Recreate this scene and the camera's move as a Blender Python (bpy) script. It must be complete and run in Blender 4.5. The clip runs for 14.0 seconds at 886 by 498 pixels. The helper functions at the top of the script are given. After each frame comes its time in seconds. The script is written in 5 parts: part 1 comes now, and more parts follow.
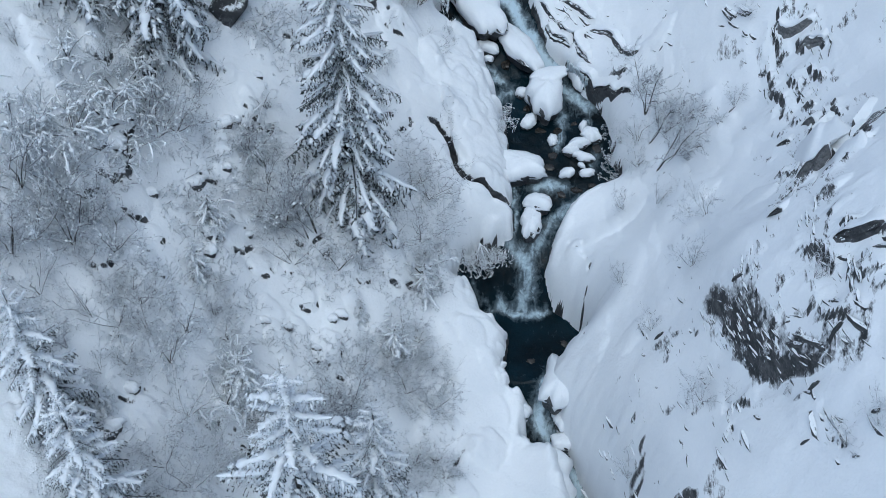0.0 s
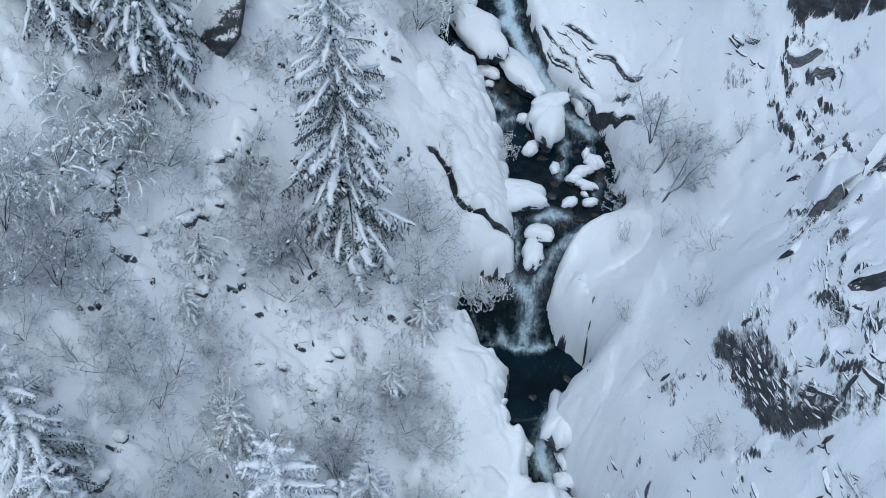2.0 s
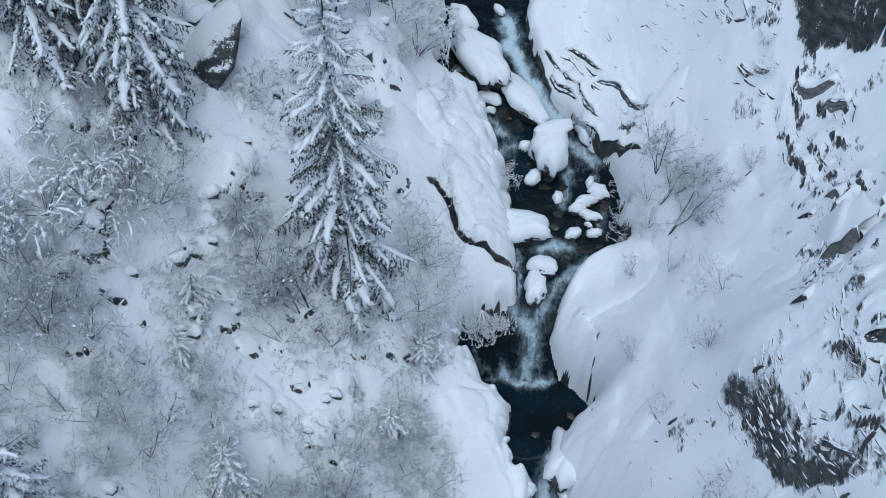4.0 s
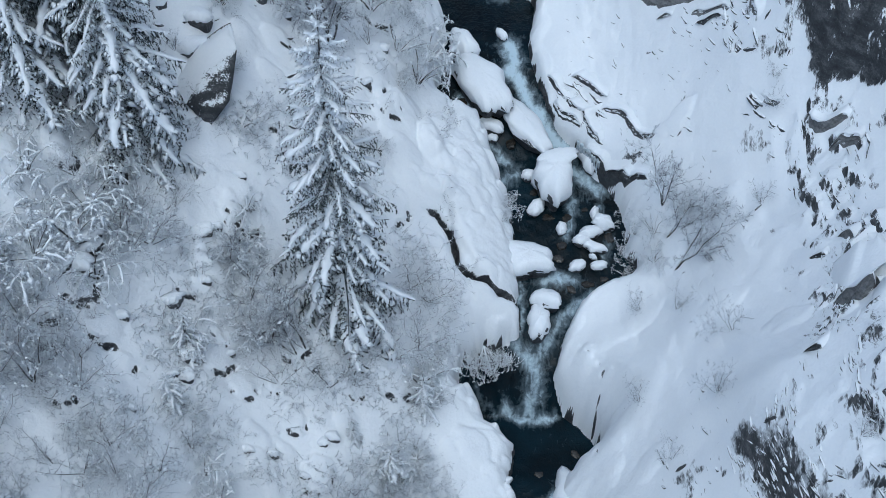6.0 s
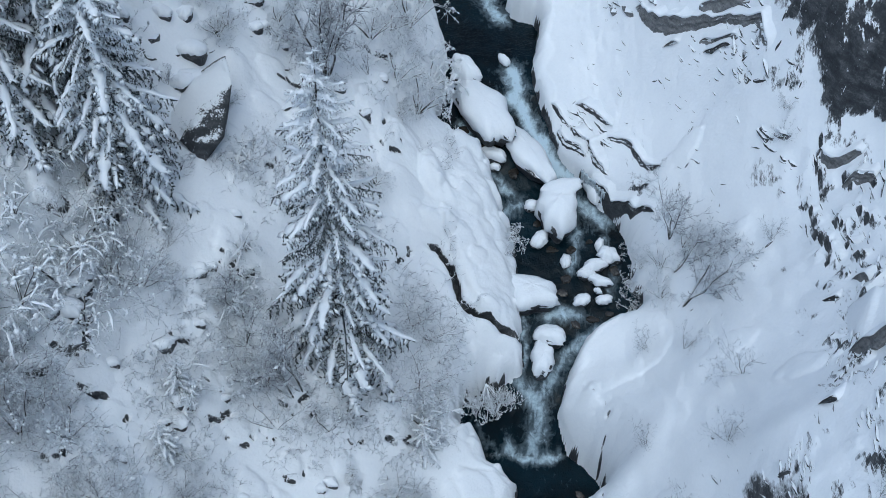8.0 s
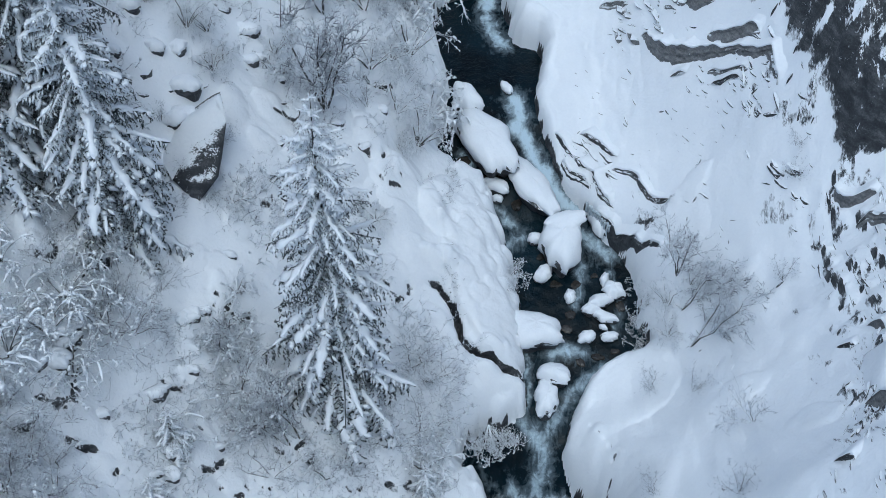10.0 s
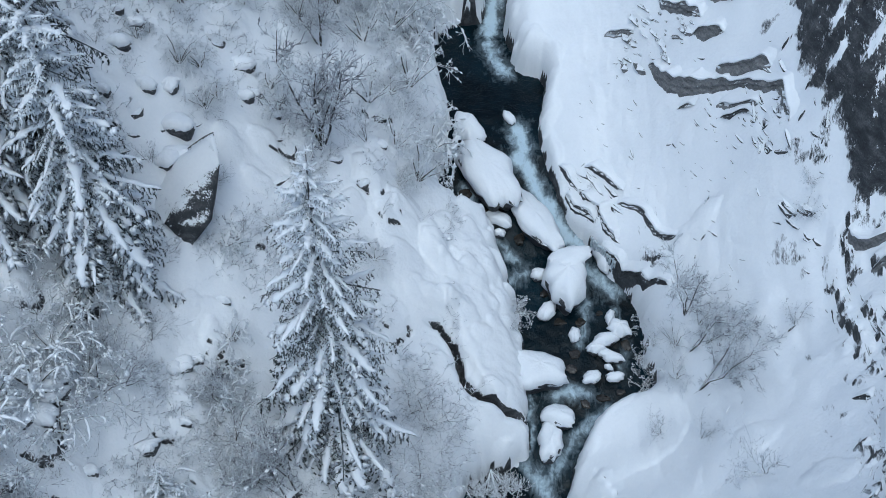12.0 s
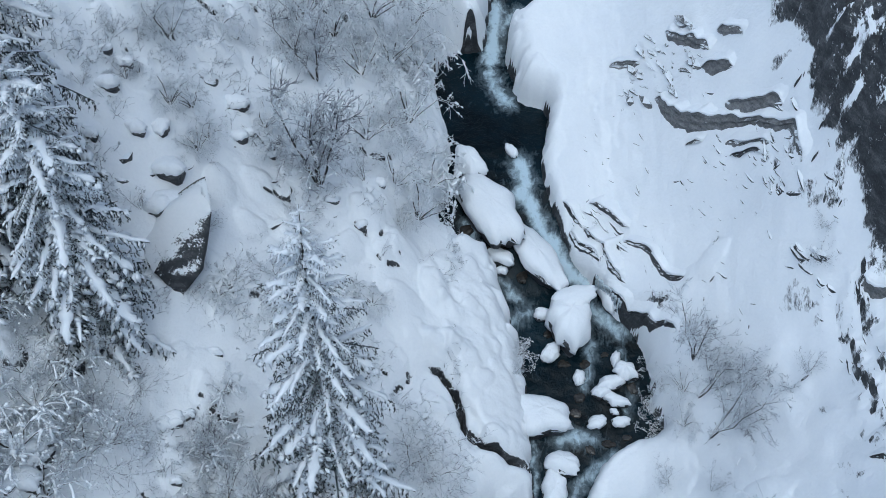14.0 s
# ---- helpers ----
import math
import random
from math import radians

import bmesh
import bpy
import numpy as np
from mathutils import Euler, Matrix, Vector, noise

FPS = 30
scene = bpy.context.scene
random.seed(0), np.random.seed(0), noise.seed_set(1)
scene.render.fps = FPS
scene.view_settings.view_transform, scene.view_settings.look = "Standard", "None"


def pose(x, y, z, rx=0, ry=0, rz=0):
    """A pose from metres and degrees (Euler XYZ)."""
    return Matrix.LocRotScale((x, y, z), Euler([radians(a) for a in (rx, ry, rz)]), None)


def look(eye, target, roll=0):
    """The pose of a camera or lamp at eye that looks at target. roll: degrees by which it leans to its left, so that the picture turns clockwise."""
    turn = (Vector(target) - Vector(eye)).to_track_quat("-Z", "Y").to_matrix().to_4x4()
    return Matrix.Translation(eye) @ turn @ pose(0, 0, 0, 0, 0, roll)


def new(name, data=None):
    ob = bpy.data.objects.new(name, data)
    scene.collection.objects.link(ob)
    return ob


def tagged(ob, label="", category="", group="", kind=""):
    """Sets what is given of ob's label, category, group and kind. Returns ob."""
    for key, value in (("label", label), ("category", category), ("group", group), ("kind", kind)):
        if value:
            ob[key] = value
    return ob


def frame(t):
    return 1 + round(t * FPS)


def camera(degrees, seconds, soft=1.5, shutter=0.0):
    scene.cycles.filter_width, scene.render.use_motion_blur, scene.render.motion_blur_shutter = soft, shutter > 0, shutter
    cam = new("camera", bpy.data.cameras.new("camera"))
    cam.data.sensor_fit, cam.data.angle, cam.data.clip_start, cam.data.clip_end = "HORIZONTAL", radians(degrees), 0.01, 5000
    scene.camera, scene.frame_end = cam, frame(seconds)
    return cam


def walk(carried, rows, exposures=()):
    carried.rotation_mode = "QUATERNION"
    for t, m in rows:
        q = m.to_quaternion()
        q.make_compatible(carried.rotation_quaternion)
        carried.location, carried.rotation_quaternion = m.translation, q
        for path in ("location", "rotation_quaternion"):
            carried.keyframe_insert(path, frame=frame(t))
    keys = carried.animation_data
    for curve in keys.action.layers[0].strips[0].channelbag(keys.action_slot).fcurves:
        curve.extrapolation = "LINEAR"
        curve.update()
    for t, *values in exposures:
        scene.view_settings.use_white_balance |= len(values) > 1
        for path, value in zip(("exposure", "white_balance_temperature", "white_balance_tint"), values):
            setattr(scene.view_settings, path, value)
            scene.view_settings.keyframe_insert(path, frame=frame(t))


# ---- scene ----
# A drone flies level up a snowed-in ravine and looks down at a fixed angle.
cam = camera(42.82, 14.0, soft=0.6)
DOWN, HEIGHT = 48.65, 42.0
PATH = [
    (0.0, -0.006, -0.018, 0.002),
    (0.5, 0.006, 0.486, -0.014),
    (1.0, 0.014, 0.988, -0.029),
    (1.5, 0.019, 1.488, -0.043),
    (2.0, 0.022, 1.984, -0.055),
    (2.5, 0.022, 2.479, -0.065),
    (3.0, 0.020, 2.971, -0.073),
    (5.5, -0.018, 5.403, -0.089),
    (6.0, -0.029, 5.887, -0.087),
    (6.5, -0.041, 6.370, -0.083),
    (7.0, -0.053, 6.853, -0.079),
    (7.5, -0.066, 7.337, -0.072),
    (8.0, -0.079, 7.823, -0.065),
    (10.5, -0.139, 10.289, -0.022),
    (11.0, -0.149, 10.795, -0.014),
    (11.5, -0.158, 11.307, -0.007),
    (12.0, -0.166, 11.826, -0.002),
    (12.5, -0.173, 12.352, 0.002),
    (13.0, -0.178, 12.887, 0.004),
    (13.5, -0.182, 13.432, 0.003),
    (14.0, -0.184, 13.987, -0.001),
]
walk(cam, [(t, pose(x, y, HEIGHT + z, 90 - DOWN, 0, 0)) for t, x, y, z in PATH], [(0.0, -0.20, 5500, -1), (14.0, -0.20, 5500, -1)])

# ---- light ----
def build_world():
    w = bpy.data.worlds.new("overcast_sky")
    scene.world = w
    w.use_nodes = True
    nt = w.node_tree
    nt.nodes.clear()
    out = nt.nodes.new("ShaderNodeOutputWorld")
    bg = nt.nodes.new("ShaderNodeBackground")
    sky = nt.nodes.new("ShaderNodeTexSky")
    sky.sky_type = "NISHITA"
    sky.sun_disc = False
    sky.sun_elevation = radians(SUN_UP)
    sky.sun_rotation = radians(SUN_TURN)
    sky.dust_density = 3.0
    sky.air_density = 1.0
    bg.inputs["Strength"].default_value = SKY
    nt.links.new(sky.outputs[0], bg.inputs[0])
    nt.links.new(bg.outputs[0], out.inputs[0])


SUN_UP, SUN_TURN, SKY, SUN = 70.0, 185.0, 0.152, 1.15
build_world()
sun = new("sun", bpy.data.lights.new("sun", "SUN"))
sun.data.energy, sun.data.angle, sun.data.color = SUN, radians(60), (1.0, 0.97, 0.93)
_a = radians(SUN_TURN)
_d = Vector((math.sin(_a) * math.cos(radians(SUN_UP)), math.cos(_a) * math.cos(radians(SUN_UP)), math.sin(radians(SUN_UP))))
sun.matrix_world = look(_d * 200, (0, 0, 0))


# ---- materials ----
class Mat:
    """A small helper round one node material."""

    def __init__(self, name, rough=0.6, spec=0.3):
        self.m = bpy.data.materials.new(name)
        self.m.use_nodes = True
        self.t = self.m.node_tree
        self.b = self.t.nodes["Principled BSDF"]
        self.b.inputs["Roughness"].default_value = rough
        self.b.inputs["Specular IOR Level"].default_value = spec
        self.co = self.n("ShaderNodeTexCoord").outputs["Object"]

    def n(self, kind):
        return self.t.nodes.new(kind)

    def link(self, a, b):
        self.t.links.new(a, b)

    def noise(self, scale, detail=4.0, rough=0.55, co=None, stretch=None, dist=0.0):
        v = co or self.co
        if stretch:
            mp = self.n("ShaderNodeMapping")
            mp.inputs["Scale"].default_value = stretch[:3]
            if len(stretch) > 3:
                mp.inputs["Rotation"].default_value = [radians(a) for a in stretch[3:]]
            self.link(v, mp.inputs[0])
            v = mp.outputs[0]
        t = self.n("ShaderNodeTexNoise")
        t.inputs["Scale"].default_value = scale
        t.inputs["Detail"].default_value = detail
        t.inputs["Roughness"].default_value = rough
        t.inputs["Distortion"].default_value = dist
        self.link(v, t.inputs["Vector"])
        return t.outputs["Fac"]

    def ramp(self, fac, stops):
        r = self.n("ShaderNodeValToRGB")
        els = r.color_ramp.elements
        while len(els) < len(stops):
            els.new(0.5)
        for e, (p, c) in zip(els, stops):
            e.position = p
            e.color = (*c, 1) if isinstance(c, tuple) else (c, c, c, 1)
        self.link(fac, r.inputs[0])
        return r.outputs[0]

    def math(self, op, a, b=0.0, clamp=False):
        m = self.n("ShaderNodeMath")
        m.operation, m.use_clamp = op, clamp
        for i, v in enumerate((a, b)):
            if isinstance(v, (int, float)):
                m.inputs[i].default_value = v
            else:
                self.link(v, m.inputs[i])
        return m.outputs[0]

    def mix(self, fac, a, b):
        m = self.n("ShaderNodeMix")
        m.data_type = "RGBA"
        for i, v in ((0, fac), (6, a), (7, b)):
            if isinstance(v, (int, float)):
                m.inputs[i].default_value = v
            elif isinstance(v, tuple):
                m.inputs[i].default_value = (*v, 1)
            else:
                self.link(v, m.inputs[i])
        return m.outputs[2]

    def colour(self, c):
        if isinstance(c, tuple):
            self.b.inputs["Base Color"].default_value = (*c, 1)
        else:
            self.link(c, self.b.inputs["Base Color"])

    def bump(self, height, strength=0.5, dist=0.05):
        bp = self.n("ShaderNodeBump")
        bp.inputs["Strength"].default_value = strength
        bp.inputs["Distance"].default_value = dist
        self.link(height, bp.inputs["Height"])
        self.link(bp.outputs[0], self.b.inputs["Normal"])
        return bp

    def rough(self, fac, lo, hi):
        mr = self.n("ShaderNodeMapRange")
        mr.inputs[3].default_value, mr.inputs[4].default_value = lo, hi
        self.link(fac, mr.inputs[0])
        self.link(mr.outputs[0], self.b.inputs["Roughness"])

    def up(self, which="True Normal"):
        """How far the surface faces the sky, 0 to 1."""
        g = self.n("ShaderNodeNewGeometry")
        s = self.n("ShaderNodeSeparateXYZ")
        self.link(g.outputs[which], s.inputs[0])
        return s.outputs[2]


def snow_colour(k):
    big = k.noise(0.35, 3.0)
    fine = k.noise(9.0, 3.0)
    both = k.math("ADD", k.math("MULTIPLY", big, 0.7), k.math("MULTIPLY", fine, 0.3))
    return k.ramp(both, [(0.3, (0.735, 0.765, 0.805)), (0.7, (0.825, 0.845, 0.87))]), fine


def rock_colour(k):
    a = k.noise(1.3, 6.0, 0.65, stretch=(1.0, 1.0, 2.6, 18.0, 12.0, 0.0))
    b = k.noise(14.0, 5.0, 0.7)
    both = k.math("ADD", k.math("MULTIPLY", a, 0.65), k.math("MULTIPLY", b, 0.35))
    return k.ramp(both, [(0.3, (0.011, 0.013, 0.016)), (0.5, (0.040, 0.043, 0.048)), (0.70, (0.14, 0.142, 0.146))]), both


def ground_material():
    """Snow where the ground can hold it, bare layered rock where it is too steep."""
    k = Mat("snow_over_rock", 0.55, 0.25)
    snow, fine = snow_colour(k)
    rock, grit = rock_colour(k)
    attr = k.n("ShaderNodeAttribute")
    attr.attribute_name = "bare"
    edge = k.math("ADD", k.up(), k.math("MULTIPLY", k.math("SUBTRACT", k.noise(2.6, 5.0, 0.65), 0.5), 0.4))
    streak = k.noise(2.4, 5.0, 0.62, stretch=(2.0, 0.5, 0.7), dist=0.6)
    fibre = k.noise(9.0, 6.0, 0.7, stretch=(2.2, 0.6, 0.7), dist=0.5)
    streak = k.math("ADD", k.math("MULTIPLY", streak, 0.5), k.math("MULTIPLY", fibre, 0.5))
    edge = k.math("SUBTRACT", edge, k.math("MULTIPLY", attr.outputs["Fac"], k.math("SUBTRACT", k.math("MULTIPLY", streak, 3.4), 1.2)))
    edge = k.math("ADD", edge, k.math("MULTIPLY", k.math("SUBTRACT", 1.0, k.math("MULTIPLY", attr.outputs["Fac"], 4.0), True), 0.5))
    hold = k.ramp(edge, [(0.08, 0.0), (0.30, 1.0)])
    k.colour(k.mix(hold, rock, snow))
    k.bump(k.math("ADD", k.math("MULTIPLY", fine, 0.35), k.math("MULTIPLY", k.noise(2.2, 4.0), 0.65)), 0.5, 0.12)
    return k.m


def cap_material():
    k = Mat("fresh_snow", 0.55, 0.25)
    snow, fine = snow_colour(k)
    k.colour(snow)
    k.bump(k.math("ADD", fine, k.noise(3.0, 3.0)), 0.4, 0.05)
    return k.m


def rock_material():
    k = Mat("dark_wet_rock", 0.5, 0.4)
    rock, grit = rock_colour(k)
    dust = k.ramp(k.math("ADD", k.up("Normal"), k.math("ADD", k.math("MULTIPLY", k.math("SUBTRACT", k.noise(4.0, 5.0, 0.65), 0.5), 0.7), k.math("MULTIPLY", k.math("SUBTRACT", k.noise(17.0, 4.0, 0.7), 0.5), 0.9))), [(0.64, 0.0), (0.74, 1.0)])
    k.colour(k.mix(dust, rock, (0.78, 0.81, 0.84)))
    k.rough(grit, 0.3, 0.75)
    k.bump(grit, 0.9, 0.06)
    return k.m


def grey_material():
    """The paler, weathered rock of the upper slabs."""
    k = Mat("grey_weathered_rock", 0.75, 0.25)
    a = k.noise(1.6, 6.0, 0.65, stretch=(1.0, 1.0, 3.0, 20.0, 0.0, 0.0))
    b = k.noise(11.0, 5.0, 0.7)
    both = k.math("ADD", k.math("MULTIPLY", a, 0.6), k.math("MULTIPLY", b, 0.4))
    rock = k.ramp(both, [(0.32, (0.05, 0.052, 0.056)), (0.5, (0.16, 0.162, 0.165)), (0.68, (0.28, 0.28, 0.28))])
    dust = k.ramp(k.math("ADD", k.up("Normal"), k.math("MULTIPLY", k.math("SUBTRACT", k.noise(7.0, 6.0, 0.7), 0.5), 0.6)), [(0.66, 0.0), (0.76, 1.0)])
    k.colour(k.mix(dust, rock, (0.76, 0.79, 0.82)))
    k.bump(both, 0.9, 0.06)
    return k.m


def water_material():
    k = Mat("stream_water", 0.12, 0.12)
    attr = k.n("ShaderNodeAttribute")
    attr.attribute_name = "foam"
    foam = attr.outputs["Fac"]
    streak = k.noise(1.5, 4.0, 0.55, stretch=(1.7, 0.9, 0.9), dist=1.6)
    fleck = k.noise(4.0, 5.0, 0.6, dist=1.2)
    s = k.math("SUBTRACT", k.math("ADD", k.math("MULTIPLY", streak, 0.9), k.math("MULTIPLY", fleck, 0.6)), 0.75)
    white = k.ramp(k.math("ADD", k.math("MULTIPLY", s, 0.80), k.math("MULTIPLY", foam, 0.92)), [(0.14, 0.0), (0.42, 0.16), (0.82, 0.9)])
    deep = k.ramp(k.noise(0.35, 3.0), [(0.35, (0.002, 0.005, 0.007)), (0.65, (0.004, 0.015, 0.023))])
    k.colour(k.mix(white, deep, (0.52, 0.64, 0.72)))
    k.rough(white, 0.08, 0.6)
    k.bump(k.math("ADD", streak, fleck), 0.5, 0.08)
    return k.m


GROUND, CAP, ROCK, WATER, GREY = ground_material(), cap_material(), rock_material(), water_material(), grey_material()


# ---- numbers of the plan ----
LATTICES = {}


def lattice(seed):
    if seed not in LATTICES:
        LATTICES[seed] = np.random.RandomState(seed).rand(256, 256) * 2 * np.pi
    return LATTICES[seed]


def grad_noise(x, y, seed=0):
    """Gradient noise on a plane, about -0.7 to 0.7."""
    g = lattice(seed)
    xi, yi = np.floor(x).astype(int), np.floor(y).astype(int)
    xf, yf = x - xi, y - yi
    u, v = xf * xf * xf * (xf * (xf * 6 - 15) + 10), yf * yf * yf * (yf * (yf * 6 - 15) + 10)

    def corner(dx, dy):
        a = g[(xi + dx) % 256, (yi + dy) % 256]
        return np.cos(a) * (xf - dx) + np.sin(a) * (yf - dy)

    top = corner(0, 0) * (1 - u) + corner(1, 0) * u
    low = corner(0, 1) * (1 - u) + corner(1, 1) * u
    return top * (1 - v) + low * v


def fbm(x, y, octaves=4, seed=0, gain=0.5):
    out, a = 0.0, 1.0
    for o in range(octaves):
        out = out + a * grad_noise(x * 2**o + 7.3 * o, y * 2**o - 3.1 * o, seed + o)
        a *= gain
    return out


def smooth(a, b, v):
    s = np.clip((v - a) / (b - a), 0, 1)
    return s * s * (3 - 2 * s)


# The stream's level along the ravine, and its two banks in plan.
STREAM_Y = [10, 20, 24, 27, 28.4, 29, 33, 34.2, 36, 38, 40, 42, 44, 46, 48.5, 50.5, 57, 58.5, 60, 64, 80]
STREAM_Z = [-11, -5.5, -3.6, -2.0, -0.9, 0, 0, 1.6, 2.9, 3.5, 4.0, 4.4, 4.9, 6.0, 7.0, 7.4, 7.5, 8.6, 9.2, 11, 18]
LEFT_BANK = [(5.43, 24.91), (5.1, 26.59), (3.58, 26.77), (3.84, 27.53), (3.84, 28.42), (3.5, 28.73), (2.76, 28.95), (2.71, 29.82), (3.14, 31.03), (2.52, 31.74), (1.73, 32.06), (1.35, 33.04), (0.55, 33.45), (0.63, 34.03), (0.95, 34.51), (1.74, 34.88), (3.21, 35.26), (3.48, 35.91), (3.11, 37.26), (3.26, 38.04), (3.02, 40.89), (2.68, 42.07), (2.42, 42.88), (2.16, 44.31), (1.83, 45.27), (1.4, 45.37), (0.2, 45.48), (-0.52, 46.5), (-0.4, 47.22), (0.21, 47.95), (-0.04, 49.3), (0.09, 50.43), (-0.41, 52.12), (-0.68, 54.23), (-0.82, 55.01), (-0.16, 56.65), (0.52, 56.98), (1.82, 56.86), (1.89, 58.16), (2.17, 59.22)]
RIGHT_BANK = [(6.31, 24.91), (5.84, 26.04), (5.48, 26.7), (5.11, 27.53), (4.52, 28.64), (5.17, 30.13), (6.36, 30.61), (6.48, 31.41), (5.97, 32.23), (5.34, 32.74), (4.81, 33.54), (4.71, 34.4), (5.33, 35.69), (6.05, 37.03), (7.16, 37.6), (8.39, 37.9), (8.43, 38.43), (7.93, 39.11), (8.25, 39.74), (7.97, 41.56), (7.48, 42.55), (7.03, 42.85), (6.17, 44.3), (5.24, 45.16), (4.69, 46.74), (4.24, 47.95), (4.05, 49.3), (4.23, 50.49), (4.61, 52.69), (3.22, 53.25), (3.14, 54.61), (2.67, 56.23), (2.97, 57.49), (4.75, 58.28), (5.05, 59.22)]
# Heights of the hillsides on a coarse net, metres over the lower pool.
NET_X = [-26.0, -15.0, -10.5, -7.0, -3.0, 0.0, 4.0, 7.5, 10.5, 14.0, 26.0]
NET_Y = [8.0, 20.0, 25.5, 31.0, 37.0, 43.0, 50.0, 60.0, 75.0]
NET = [
    [17.5, 21.8, 23.8, 25.8, 28.0, 30.1, 32.6, 36.0, 41.2],
    [7.4, 11.8, 13.7, 15.9, 18.4, 20.7, 22.7, 25.3, 29.0],
    [3.1, 8.1, 9.7, 11.7, 14.2, 17.0, 18.6, 20.8, 24.0],
    [-0.4, 4.2, 6.0, 8.3, 12.0, 13.7, 15.2, 17.4, 20.6],
    [-3.6, 0.5, 2.8, 5.6, 8.3, 10.7, 12.1, 14.1, 17.4],
    [-3.9, -1.4, 0.2, 2.8, 6.1, 7.7, 9.5, 12.2, 16.4],
    [-1.3, -0.7, -0.6, 1.3, 4.0, 5.9, 8.1, 11.4, 16.9],
    [2.5, 4.2, 5.2, 5.2, 4.1, 6.4, 9.3, 13.0, 18.8],
    [7.4, 10.0, 11.5, 8.9, 7.2, 9.5, 13.2, 16.7, 21.4],
    [14.6, 16.9, 17.2, 12.8, 11.5, 15.7, 18.3, 20.9, 24.8],
    [38.4, 32.9, 30.5, 28.7, 28.2, 29.1, 30.8, 33.2, 36.9],
]


def weights(v, g):
    """Weights of a smooth curve through the knots g, straightening out beyond them."""
    g = np.array(g, float)
    w = np.zeros((len(v), len(g)))
    n, r = len(g), np.arange(len(v))
    i = np.clip(np.searchsorted(g, v) - 1, 0, n - 2)
    h = g[i + 1] - g[i]
    s = (v - g[i]) / h
    c = np.clip(s, 0, 1)
    ex = (s - c) * h
    ex = 45 * np.tanh(ex / 45)

    def slope(j, k):
        a, b = np.maximum(j - 1, 0), np.minimum(j + 1, n - 1)
        np.add.at(w, (r, b), k / (g[b] - g[a]))
        np.add.at(w, (r, a), -k / (g[b] - g[a]))

    np.add.at(w, (r, i), 2 * c**3 - 3 * c**2 + 1)
    np.add.at(w, (r, i + 1), -2 * c**3 + 3 * c**2)
    slope(i, (c**3 - 2 * c**2 + c) * h + np.where(s < 0, ex, 0))
    slope(i + 1, (c**3 - c**2) * h + np.where(s > 1, ex, 0))
    return w


def stream_level(y):
    return np.interp(y, STREAM_Y, STREAM_Z)


def line_distance(x, y, line):
    """Distance to a line of points, in plan."""
    best = np.full(np.shape(x), 1e9)
    for (ax, ay), (bx, by) in zip(line[:-1], line[1:]):
        dx, dy = bx - ax, by - ay
        s = np.clip(((x - ax) * dx + (y - ay) * dy) / (dx * dx + dy * dy + 1e-9), 0, 1)
        best = np.minimum(best, np.hypot(x - ax - s * dx, y - ay - s * dy))
    return best


def inside(x, y, ring):
    hit = np.zeros(np.shape(x), bool)
    for (ax, ay), (bx, by) in zip(ring, ring[1:] + ring[:1]):
        if ay != by:
            hit ^= ((ay > y) != (by > y)) & (x < (bx - ax) * (y - ay) / (by - ay) + ax)
    return hit


def rounded(line, steps=2):
    """The line with its corners cut twice."""
    for _ in range(steps):
        out = [line[0]]
        for a, b in zip(line[:-1], line[1:]):
            out += [(0.75 * a[0] + 0.25 * b[0], 0.75 * a[1] + 0.25 * b[1]), (0.25 * a[0] + 0.75 * b[0], 0.25 * a[1] + 0.75 * b[1])]
        line = out + [line[-1]]
    return line


LEFT_LINE = rounded([(7.5, 8), (6.6, 20), *LEFT_BANK, (3.4, 64), (4.0, 80)], 1)
RIGHT_LINE = rounded([(9.0, 8), (7.6, 20), *RIGHT_BANK, (6.2, 64), (7.0, 80)], 1)
RING = LEFT_LINE + RIGHT_LINE[::-1]


def shore(x, y):
    """Distance to the water's edge: positive on land, negative over water."""
    d = np.full(np.shape(x), 30.0)
    near = (x > -9) & (x < 18) & (y > 6) & (y < 82)
    px, py = x[near], y[near]
    dd = np.minimum(line_distance(px, py, LEFT_LINE), line_distance(px, py, RIGHT_LINE))
    d[near] = np.where(inside(px, py, RING), -dd, dd)
    return d


# Thinly covered layered rock: centre, half axes, turn, how far the layers turn, their spacing, step and bareness.
LEDGES = [
    (12.6, 22.5, 2.6, 3.4, 0, 118, 0.9, 0.35, 0.45),
    (14.2, 35.0, 1.3, 5.0, -4, 92, 0.55, 0.40, 0.45),
    (13.6, 29.0, 1.6, 2.4, 0, 20, 0.9, 0.40, 0.75),
    (6.8, 45.0, 1.9, 0.8, -55, 125, 0.42, 0.30, 0.6),
    (8.2, 42.3, 1.0, 0.5, -35, 145, 0.40, 0.30, 0.9),
]
